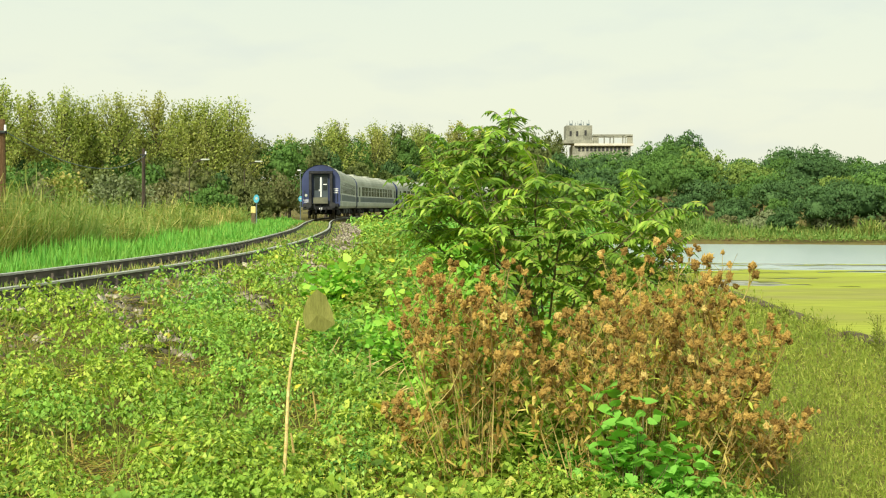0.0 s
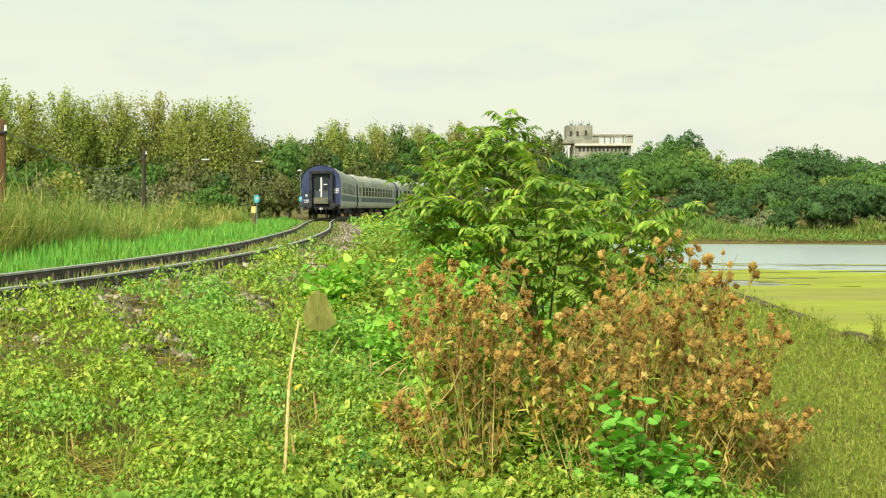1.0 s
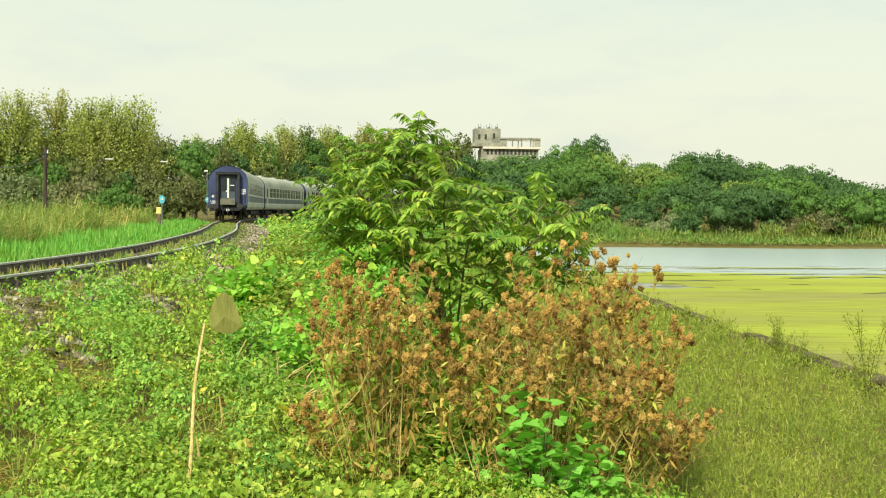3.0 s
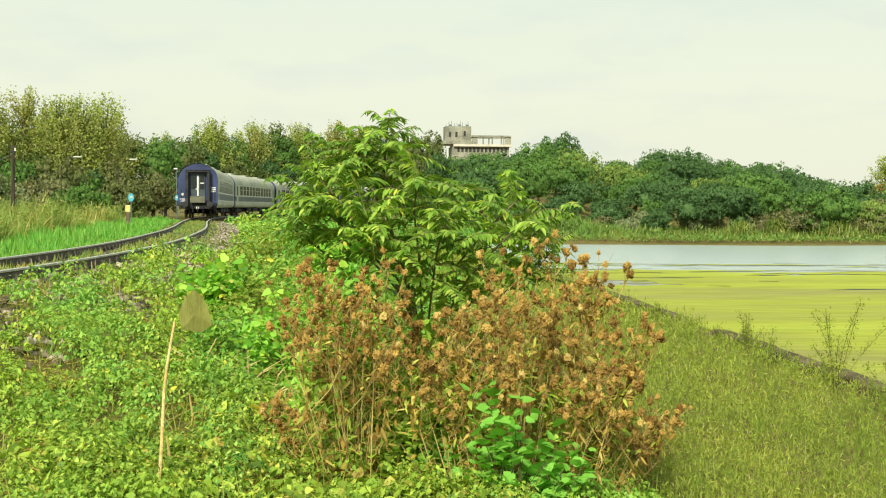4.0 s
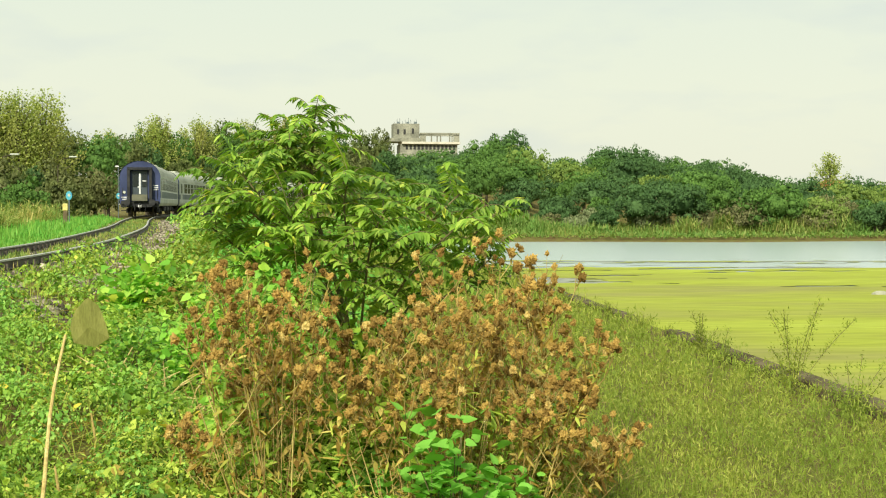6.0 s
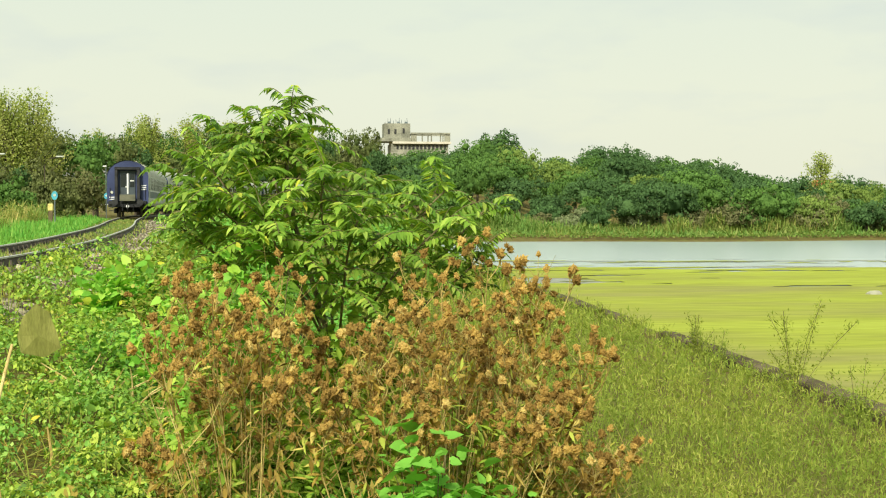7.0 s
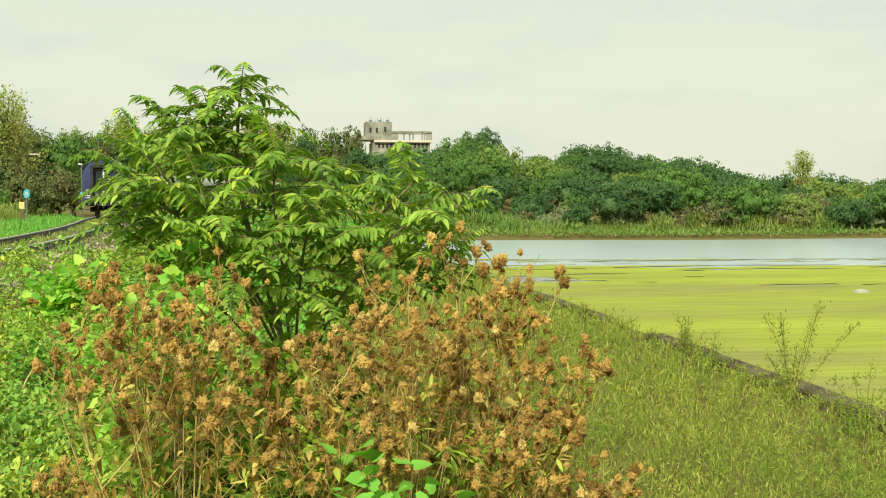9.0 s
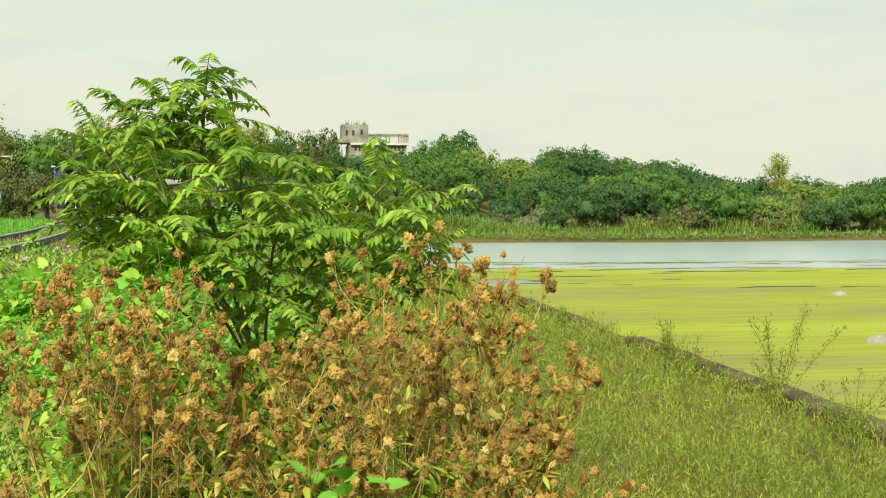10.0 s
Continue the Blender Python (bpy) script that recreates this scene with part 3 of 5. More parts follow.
link("ballast", h.mesh("ballast", M_STONES), label="grey-brown broken ballast stones round the rails", category="gravel", kind="stuff")

# ---- woods ----
cb = bmesh.new()
bmesh.ops.create_icosphere(cb, subdivisions=1, radius=1)
SMALL_V = np.array([v.co[:] for v in cb.verts])
SMALL_F = np.array([[v.index for v in f.verts] for f in cb.faces])
cb.free()


def crown_cloud(P0, wide, high, count, size, heap, lumps=16, loose=0.12, core=True):
    """A crown: a dome of leafy lumps round P0, leaves lying on each lump like shingles, a few standing off."""
    i = np.arange(lumps)
    cz = 1 - 1.45 * (i + 0.5) / lumps
    an = i * 2.39996 + rng.uniform(0, 6.3)
    d = np.stack([np.cos(an) * np.sqrt(1 - cz ** 2), np.sin(an) * np.sqrt(1 - cz ** 2), cz], -1) + rng.normal(0, 0.16, (lumps, 3))
    ext = np.array([wide, wide, high])
    lr = rng.uniform(0.85, 1.35, lumps) * 1.45 / math.sqrt(lumps)
    L = P0 + d * ext * (rng.uniform(0.58, 0.80, lumps))[:, None]
    if core:
        heap.add(P0 + SMALL_V * ext * rng.uniform(0.45, 0.60, (len(SMALL_V), 1)), SMALL_F)
        for p0, r0 in zip(L, lr):
            heap.add(p0 + SMALL_V * ext * (r0 * rng.uniform(0.30, 0.58, (len(SMALL_V), 1))), SMALL_F)
    per = max(6, count // lumps)
    q = rng.normal(size=(lumps, per, 3)) + 0.7 * d[:, None]
    q /= np.linalg.norm(q, axis=2, keepdims=True)
    out = 0.86 + np.abs(rng.normal(0, loose, (lumps, per, 1)))
    Q = (L[:, None] + q * ext * lr[:, None, None] * out).reshape(-1, 3)
    q = q.reshape(-1, 3)
    n = len(Q)
    ln = size * rng.uniform(0.6, 1.4, n)
    yaw = np.arctan2(q[:, 0], -q[:, 1]) + rng.normal(0, 0.6, n)
    heap.add(*leaves(DIAMOND, Q, yaw, np.arccos(np.clip(q[:, 2], -1, 1)) + rng.normal(0, 0.5, n), rng.normal(0, 0.5, n), ln, ln * rng.uniform(0.5, 0.9, n)))


woods, woods_dark, woods_olive = Heap(), Heap(), Heap()
mixed = Heap()
trunks = Heap()
ring_r = [-3, 4, 13, 24, 34, 46, 60, 76, 94, 114, 136, 160, 184]
for k, dr in enumerate(ring_r):
    a = -23.0 + 0.3 * k
    while a < 36:
        start = float(wood_start(a))
        r = start + dr + rng.uniform(-4, 4)
        right = a > 4
        step = (5.4 if right else 3.9) * (1 + 0.05 * k) / r * 57.3
        a += step * rng.uniform(0.75, 1.25)
        if r > 355 or (not right and k > 4):
            continue
        x, y = r * math.sin(radians(a)), r * math.cos(radians(a))
        if np.min(np.hypot(FINE_X - x, FINE_Y - y)[FINE_Y < 205]) < 7:
            continue
        zg = float(ground_z(x, y))
        top = EYE + float(skyline(a)) * r
        if right:
            f = min(1.0, (r - start + 14) / (340 - start))
            hgt = (3.2 + 5.2 * f ** 0.6) * (rng.uniform(0.65, 1.0) if rng.random() < 0.7 else rng.uniform(1.15, 1.5))
            top = min(top + rng.uniform(-1.5, 0.6), zg + hgt)
        else:
            top = zg + (top - zg) * (0.45 if k == 0 else 0.62 if k == 1 else 0.8 if k == 2 else 0.93) * rng.uniform(0.82, 1.04)
        hgt = top - zg
        if hgt < 2.0:
            continue
        if right:
            rad = min(hgt * 0.62, 5.2) * rng.uniform(0.75, 1.25)
            tone = rng.normal(0, 0.75) + 0.5 * math.sin(x * 0.13) * math.cos(r * 0.09)
            grove = woods_dark if tone < 0.05 else woods if tone < 0.9 else woods_olive
            crown_cloud(np.array([x, y, top - hgt * 0.44]), rad, hgt * 0.46, 2300 if r < 170 else 1700 if r < 240 else 1100, 0.15 + r * 0.0008, grove, 34)
        else:
            rad = min(hgt * 0.30, 2.6) * rng.uniform(0.8, 1.2)
            side = woods_dark if rng.random() < 0.25 else woods if rng.random() < 0.25 else mixed
            crown_cloud(np.array([x, y, top - hgt * 0.30]), rad, hgt * 0.33, 2600 if k < 3 else 1400, 0.12 + r * 0.0009, side, 40, 0.20)
            crown_cloud(np.array([x + rng.normal(0, 0.6), y - 0.4, zg + hgt * 0.30]), rad * 1.15, hgt * 0.32, 1500 if k < 3 else 600, 0.12 + r * 0.0009, side, 32, 0.20)
        trunks.add(*sticks([(x, y, zg - 0.3)], [(x, y, top - hgt * 0.3)], 0.22, 0.08, 6))

link("dark_woodland", woods_dark.mesh("dark_woodland", L_WOODS_DARK), label="darker dense broadleaf trees on the wooded hill", category="woods", kind="stuff")
link("olive_woodland", woods_olive.mesh("olive_woodland", L_WOODS_OLIVE), label="lighter olive-green trees on the wooded hill", category="woods", kind="stuff")
woodland = link("woodland", woods.mesh("woodland", L_WOODS), label="dense mixed green woodland behind railway and lake", category="woods", kind="stuff")
link("trunk", trunks.mesh("trunk", M_BARK), woodland, kind="stuff")
link("railway_woodland", mixed.mesh("railway_woodland", L_MIXED), label="dense olive-green autumn woodland along the railway", category="woods", kind="stuff")


def tree(name, x, y, height, rad, leaf, count, size, label, group="", tall=1.0, base=None, feathery=False):
    """A tree: a tapered trunk, rising limbs, and small leaves gathered along the limbs' outer parts."""
    zg = float(ground_z(x, y)) if base is None else base
    t = empty(name, pose(x, y, zg), label, "tree" if name == "tree" else "bush", group)
    limbs = Heap()
    crown = Heap()
    limbs.add(*sticks([(0, 0, -0.2), (0, 0, height * 0.45)], [(0, 0, height * 0.45), (rad * 0.1, 0, height * 0.95)], [height * 0.014, height * 0.009], [height * 0.009, height * 0.002], 7))
    if name == "bush" and not feathery:
        for j in range(4):
            an = j * 1.6 + rng.uniform(0, 1)
            limbs.add(*sticks([(0, 0, 0)], [(math.cos(an) * rad * 0.5, math.sin(an) * rad * 0.5, height * 0.6)], height * 0.02, height * 0.004, 5))
        for j in range(3):
            an = j * 2.1 + rng.uniform(-0.4, 0.4)
            f = (1.0, 0.8, 0.66)[j]
            crown_cloud(np.array([math.cos(an) * rad * 0.42, math.sin(an) * rad * 0.42, height * f * 0.48]), rad * rng.uniform(0.55, 0.72), height * f * 0.52, count // 3, size, crown, 34, 0.22)
    else:
        nb = 46
        for i in range(nb):
            f = (i + 0.5) / nb
            z1 = height * ((0.1 if feathery else 0.26) + (0.9 if feathery else 0.74) * f ** 0.85)
            wide = rad * math.sin(math.pi * min(1, 0.16 + 0.80 * f)) ** 0.75 * rng.uniform(0.45, 1.0)
            an = i * 2.4 + rng.uniform(-0.5, 0.5)
            tip = np.array([math.cos(an) * wide, math.sin(an) * wide, z1])
            root = np.array([0, 0, max(0.5, z1 - (0.16 + 0.10 * (tall - 1)) * height)])
            limbs.add(*sticks([root], [tip], height * 0.005, height * 0.001, 5))
            m = count // nb
            g = rng.uniform(0.25, 1.06, m)[:, None]
            Q = root + (tip - root) * g + rng.normal(0, 1, (m, 3)) * np.array([0.09, 0.09, 0.13]) * rad * (1.25 - 0.6 * g)
            ln = size * rng.uniform(0.6, 1.4, m)
            crown.add(*leaves(DIAMOND, Q, rng.uniform(0, 6.3, m), rng.normal(0.3, 0.7, m), rng.normal(0, 0.7, m), ln, ln * rng.uniform(0.5, 0.9, m)))
    link("trunk", limbs.mesh("trunk", M_BARK), t)
    link("crown", crown.mesh("crown", leaf), t)
    return t


# poplars standing over the woods on the far side of the track: bearing, distance, top
for a, r, e, rd in [(-19.6, 102, 0.094, 2.6), (-18.4, 106, 0.088, 2.2), (-17.0, 103, 0.091, 2.5), (-16.0, 105, 0.084, 2.4), (-14.7, 104, 0.090, 3.0), (-13.0, 106, 0.090, 2.6), (-11.7, 104, 0.085, 2.2), (-10.7, 103, 0.086, 2.6), (-9.7, 105, 0.086, 2.9), (-7.2, 168, 0.058, 3.4), (-5.0, 172, 0.070, 3.6), (-3.2, 195, 0.069, 4.0), (-1.2, 215, 0.068, 4.2), (0.6, 220, 0.070, 3.6), (1.6, 224, 0.066, 3.2)]:
    x, y = r * math.sin(radians(a)), r * math.cos(radians(a))
    tree("tree", x, y, EYE + (e - 0.003) * r - float(ground_z(x, y)), rd * 1.2, L_POPLAR, 7600, 0.10 + 0.0009 * r, "tall slender poplar with thin yellowing green leaves", "poplars by the railway", 2.0)
for x, y, hgt, rd, leaf, lab in [
    (41.5, 134, 3.6, 2.3, L_SILVER, "silvery-leaved bush on the lake shore"), (34.0, 134, 2.6, 2.4, L_SILVER, "silvery-leaved bush on the lake shore"), (30.0, 135, 2.2, 2.0, L_OLIVE, "low olive-green bush on the lake shore"),
    (53, 131, 4.4, 4.2, L_OLIVE, "broad olive-brown bush on the lake shore"), (59, 129, 4.0, 4.2, L_OLIVE, "broad olive-brown bush on the lake shore"), (66, 127, 3.4, 3.6, L_SILVER, "pale willow bush on the lake shore"), (47.5, 133, 2.8, 2.4, L_OLIVE, "low olive-green bush on the lake shore")]:
    tree("bush", x, y, hgt, rd, leaf, 6000, 0.24, lab, "bushes on the shore")
tree("tree", 80.5, 172, EYE + 0.0386 * 190 - float(ground_z(78, 173)), 3.0, L_POPLAR, 3600, 0.28, "lone pale-green tree above the far shore", "", 1.4)
tree("bush", 48.5, 262, EYE + 0.057 * 266 - float(ground_z(48.5, 262)), 6.6, L_WOODS_DARK, 12000, 0.40, "round dense green tree on the wooded hill")

# ---- reeds and grass at the far shore ----
h = Heap()
n = 38000
x = rng.uniform(4, 100, n)
y = SHORE + 1.5 * np.sin(x * 0.11) - 0.02 * x + 0.6 + 19 * rng.random(n)
clump = np.clip(0.5 + 0.35 * wob(x * 0.16, y * 0.3) + 0.3 * wob(x * 0.55 + 2, y * 0.4), 0, 1)
ht = (0.35 + 2.3 * smooth01((y - SHORE - 5) / 9) * (0.2 + 0.9 * clump)) * rng.uniform(0.35, 1.15, n)
P = np.stack([x, y, ground_z(x, y) - 0.05], -1)
h.add(*leaves(BLADE, P, rng.uniform(0, 6.3, n), rng.normal(0.95, 0.42, n), rng.uniform(-0.5, 0.5, n), ht * 0.8, 0.07 + 0.09 * rng.random(n)))
k = rng.random(n) < 0.45
Q = P[k] + np.stack([rng.normal(0, 0.2, k.sum()), rng.normal(0, 0.2, k.sum()), ht[k] * rng.uniform(0.2, 0.8, k.sum())], -1)
m2 = len(Q)
h.add(*leaves(BLADE, Q, rng.uniform(0, 6.3, m2), rng.normal(0.4, 0.5, m2), rng.uniform(-0.6, 0.6, m2), rng.uniform(0.3, 0.8, m2), rng.uniform(0.08, 0.2, m2)))
for j in range(120):
    tx = rng.uniform(8, 96)
    ty = SHORE - 0.02 * tx + rng.uniform(7, 19)
    if wob(tx * 0.13, ty * 0.2) < -0.15:
        continue
    tw_, th = rng.uniform(1.6, 3.6), rng.uniform(1.2, 2.7)
    m2 = 420
    q = rng.normal(size=(m2, 2)) * 0.45
    Q = np.stack([tx + q[:, 0] * tw_, ty + q[:, 1] * tw_, np.zeros(m2)], -1)
    dome = np.clip(1 - (q ** 2).sum(1) * 0.8, 0.15, 1)
    Q[:, 2] = ground_z(Q[:, 0], Q[:, 1]) + th * dome * rng.uniform(0.1, 0.75, m2)
    h.add(*leaves(BLADE, Q, rng.uniform(0, 6.3, m2), rng.normal(0.95, 0.4, m2), rng.uniform(-0.6, 0.6, m2), th * rng.uniform(0.25, 0.5, m2), rng.uniform(0.07, 0.16, m2)))
link("reed_bed", h.mesh("reed_bed", L_SHORE), label="belt of green and straw-coloured reeds on the shore", category="reeds", kind="stuff")

# ---- the departing train ----
def extrude_profile(prof, y0, y1, mats):
    """A skin along y over a cross-section; mats gives a material slot for each strip."""
    bm = bmesh.new()
    ys = [y0, y1]
    rings = [[bm.verts.new((px, y, pz)) for px, pz in prof] for y in ys]
    for i in range(len(prof) - 1):
        f = bm.faces.new((rings[0][i], rings[0][i + 1], rings[1][i + 1], rings[1][i]))
        f.material_index = mats[i]
    return bm


SIDE = [(1.30, 0.82), (1.41, 1.00), (1.425, 1.32), (1.425, 1.37), (1.425, 1.86), (1.425, 1.91), (1.425, 2.95)]
ARC = [(1.425, 2.95), (1.40, 3.12), (1.30, 3.36), (1.12, 3.60), (0.86, 3.80), (0.54, 3.95), (0.2, 4.03), (-0.2, 4.03), (-0.54, 3.95), (-0.86, 3.80), (-1.12, 3.60), (-1.30, 3.36), (-1.40, 3.12), (-1.425, 2.95)]
END = SIDE[:-1] + ARC + [(-x, z) for x, z in SIDE[-2::-1]]


def coach(last):
    L = 26.0
    c = empty("railway_coach", pose(0, 0, 0), "grey passenger coach with dark blue end wall" if last else "dusty grey passenger coach with blue-grey band", "train coach", "coaches of the train")
    for s in (1, -1):
        prof = [(x * s, z) for x, z in SIDE]
        b = part("side_wall", extrude_profile(prof, 0.0, L, [0, 0, 2, 1, 2, 0]), M_GREY, c)
        b.data.materials.append(M_BAND)
        b.data.materials.append(M_WHITE)
    part("roof", extrude_profile(ARC, -0.06, L + 0.06, [0] * 13), M_ROOF, c, "dusty grey arched roof")
    for i in range(3):
        part("roof_vent", box(-0.35, 0.35, 4 + 8 * i, 5.6 + 8 * i, 3.99, 4.10, 0.03), M_ROOF, c)
    bm = box(-1.25, 1.25, 0.1, L - 0.1, 0.78, 1.0)
    part("underframe", bm, M_BLACK, c)
    for yy in (0.0, L):
        bm = bmesh.new()
        f = bm.faces.new([bm.verts.new((x * 0.998, yy, z)) for x, z in END])
        r = bmesh.ops.extrude_face_region(bm, geom=[f])
        for v in r["geom"]:
            if isinstance(v, bmesh.types.BMVert):
                v.co.y += 0.12 if yy == 0 else -0.12
        ew = part("end_wall", bm, M_BLUE, c, "faded dark blue end wall")
        o = -1 if yy == 0 else 1
        q = lambda d: yy + o * d

        def slab(name, x0, x1, d0, d1, z0, z1, mat, parent=ew, bev=0.015, label=""):
            a, b2 = sorted((q(d0), q(d1)))
            return part(name, box(x0, x1, a, b2, z0, z1, bev), mat, parent, label)
        slab("roof_lip", -0.9, 0.9, 0.0, 0.05, 3.50, 3.56, M_BLACK)
        slab("gangway_post", -0.86, -0.66, 0.0, 0.42, 1.15, 3.36, M_BLACK)
        slab("gangway_post", 0.66, 0.86, 0.0, 0.42, 1.15, 3.36, M_BLACK)
        slab("gangway_hood", -0.86, 0.86, 0.0, 0.45, 3.362, 3.47, M_BLACK)
        door = slab("gangway_door", -0.52, 0.52, 0.004, 0.06, 1.2, 3.30, M_DOOR, ew, 0.01, "dark grey-blue gangway door")
        if last and yy == 0:
            slab("fold_plate", -0.54, 0.54, 0.30, 0.38, 1.16, 1.62, M_FOLD, ew, 0.02, "raised olive-grey fold plate")
            slab("door_glass", 0.16, 0.46, 0.062, 0.08, 2.15, 3.05, M_GLASS)
            slab("door_glass", -0.46, -0.12, 0.062, 0.08, 2.15, 3.05, M_GLASS)
            slab("door_pillar", -0.05, 0.06, 0.062, 0.11, 1.66, 3.12, M_WHITE, ew, 0.01, "white door pillar")
            slab("door_bar", 0.17, 0.45, 0.082, 0.10, 2.55, 2.62, M_WHITE)
            lamp = part("tail_lamp", rod((0, -0.02, 0.80), (0, -0.30, 0.80), 0.10, 0.11, 14), M_WHITE, ew, "white round tail disc")
            part("tail_lamp", rod((-1.09, 0.0, 1.78), (-1.09, -0.06, 1.78), 0.10, 0.10, 14), M_GREY, ew)
            part("tail_lamp", rod((-0.10, -0.1, 2.16), (-0.10, -0.16, 2.16), 0.055, 0.055, 12), M_WHITE, ew)
            # stencilled rows, too small to read: plain bars
            for k2 in range(3):
                slab("stencil_bar", 0.93 + 0.03 * (k2 % 2), 1.27, 0.001, 0.006, 2.22 - 0.14 * k2, 2.29 - 0.14 * k2, M_WHITE, ew, 0)
            for k2 in range(2):
                slab("stencil_bar", -1.28 + 0.04 * k2, -0.92, 0.001, 0.006, 1.40 - 0.14 * k2, 1.46 - 0.14 * k2, M_WHITE, ew, 0)
            slab("end_step", -1.28, -0.82, 0.02, 0.22, 0.92, 1.18, M_BLACK)
            slab("end_step", 0.82, 1.28, 0.02, 0.22, 0.92, 1.18, M_BLACK)
            for sx in (-1.2, 1.2):
                part("handrail", rod((sx, -0.07, 1.3), (sx, -0.07, 2.1), 0.018, None, 6), M_BLACK, ew)
        slab("headstock", -1.34, 1.34, 0.0, 0.10, 0.72, 1.14, M_BLACK, ew, 0.02)
        for sx in (-0.875, 0.875):
            bf = part("buffer", rod((sx, q(0.05), 1.05), (sx, q(0.48), 1.05), 0.09, 0.075, 12), M_BLACK, c)
            part("buffer_head", rod((sx, q(0.48), 1.05), (sx, q(0.55), 1.05), 0.235, 0.225, 18), M_BLACK, bf)
        part("coupling", tube([(0, q(0.05), 1.0), (0, q(0.3), 0.92), (0, q(0.36), 0.62), (0, q(0.25), 0.5)], 0.05, 6), M_BLACK, c)
        for sx in (-0.35, 0.38):
            part("brake_hose", tube([(sx, q(0.05), 0.95), (sx, q(0.28), 0.85), (sx, q(0.30), 0.5), (sx, q(0.12), 0.42)], 0.028, 6), M_BLACK, c)
    # windows and doors on both sides
    for s in (1, -1):
        for k2 in range(11):
            y0 = 2.75 + k2 * 1.88
            w = part("window", box(min(s * 1.40, s * 1.434), max(s * 1.40, s * 1.434), y0, y0 + 1.35, 1.98, 2.84, 0.0), M_GLASS, c)
            part("window_bar", box(min(s * 1.434, s * 1.447), max(s * 1.434, s * 1.447), y0, y0 + 1.35, 2.46, 2.50, 0.0), M_GREY, w)
            part("window_bar", box(min(s * 1.434, s * 1.447), max(s * 1.434, s * 1.447), y0 + 0.65, y0 + 0.70, 1.98, 2.84, 0.0), M_GREY, w)
        for y0 in (0.75, L - 1.6):
            d = part("door", box(min(s * 1.40, s * 1.44), max(s * 1.40, s * 1.44), y0, y0 + 0.85, 1.0, 2.95, 0.01), M_GREY, c)
            part("door_glass", box(min(s * 1.44, s * 1.452), max(s * 1.44, s * 1.452), y0 + 0.18, y0 + 0.67, 1.95, 2.80, 0.0), M_GLASS, d)
            part("footstep", box(min(s * 1.1, s * 1.4), max(s * 1.1, s * 1.4), y0 + 0.05, y0 + 0.8, 0.45, 0.50, 0.01), M_BLACK, c)

    for yb in (3.7, L - 3.7):
        bog = empty("bogie", pose(0, yb, 0), "", "")
        bog.parent = c
        for s in (1, -1):
            part("bogie_frame", box(s * 1.02 - 0.07, s * 1.02 + 0.07, -1.75, 1.75, 0.38, 0.66, 0.03), M_BLACK, bog)
            for ya in (-1.25, 1.25):
                part("wheel", rod((s * 0.70, ya, 0.46), (s * 0.82, ya, 0.46), 0.46, 0.45, 22), M_RAIL, bog)
                part("axle_box", box(s * 1.02 - 0.15, s * 1.02 + 0.15, ya - 0.18, ya + 0.18, 0.30, 0.62, 0.04), M_BLACK, bog)
        for ya in (-1.25, 1.25):
            part("axle", rod((-0.72, ya, 0.46), (0.72, ya, 0.46), 0.08, None, 8), M_BLACK, bog)
        part("bolster", box(-1.0, 1.0, -0.3, 0.3, 0.45, 0.80, 0.03), M_BLACK, bog)
    for ya, yl, nm in ((8.5, 2.2, "battery_box"), (12.0, 3.0, "equipment_box"), (16.5, 1.6, "air_tank")):
        part(nm, box(-1.2, 1.2, ya, ya + yl, 0.38, 0.78, 0.06), M_BLACK, c)
    return c


m, nt, b = nodes_of("coach_glass")
b.inputs["Base Color"].default_value = (0.015, 0.02, 0.02, 1)
b.inputs["Roughness"].default_value = 0.12
b.inputs["Specular IOR Level"].default_value = 0.6
M_GLASS = m

ARC_S = np.concatenate([[0], np.cumsum(np.hypot(np.diff(FINE_X), np.diff(FINE_Y)))])


def on_track(s):
    return Vector((float(np.interp(s, ARC_S, FINE_X)), float(np.interp(s, ARC_S, FINE_Y)), 0))


S0 = float(np.interp(91.6, FINE_Y, ARC_S))


def coach_pose(k):
    s = S0 + k * 27.1
    a, b2 = on_track(s + 3.7), on_track(s + 22.3)
    d = (b2 - a).normalized()
    p = a - d * 3.7
    return pose(p.x, p.y, 0, 0, 0, math.degrees(math.atan2(-d.x, d.y)))


first = coach(True)
first.matrix_basis = coach_pose(0)
second = coach(False)
second.matrix_basis = coach_pose(1)
for k in (2, 3):
    copy_thing(second, coach_pose(k))

# ---- ruined concrete building on the hill ----
bld = empty("concrete_building", pose(0, 0, 0), "abandoned grey concrete building with an open top storey", "building")
BX, BY = 41.3, 417.0


def bbox(name, x0, x1, y0, y1, z0, z1, mat=M_RUIN, parent=bld, bev=0.04, label=""):
    return part(name, box(BX + x0, BX + x1, BY + y0, BY + y1, z0, z1, bev), mat, parent, label)


lower = bbox("lower_storey", 2.2, 21.6, 0.6, 12, 6.0, 21.3)
for k in range(13):
    w = bbox("window", 4.0 + k * 1.34, 4.75 + k * 1.34, 0.45, 0.7, 19.5, 20.9, M_DARK, lower, 0)
bbox("floor_slab", 2.6, 22.4, -0.6, 12, 21.3, 22.05, M_PLASTER, bld, 0.04, "pale concrete floor slab")
bbox("parapet", -2.6, 9.0, -0.4, 12, 22.05, 23.3)
tower = bbox("stair_tower", 0.0, 8.8, 1.5, 9, 23.3, 28.2)
for k, zz in ((1.2, 24.6), (3.4, 24.6), (6.2, 24.9)):
    bbox("window", k, k + 0.7, 1.35, 1.7, zz, zz + 1.7, M_DARK, tower, 0)
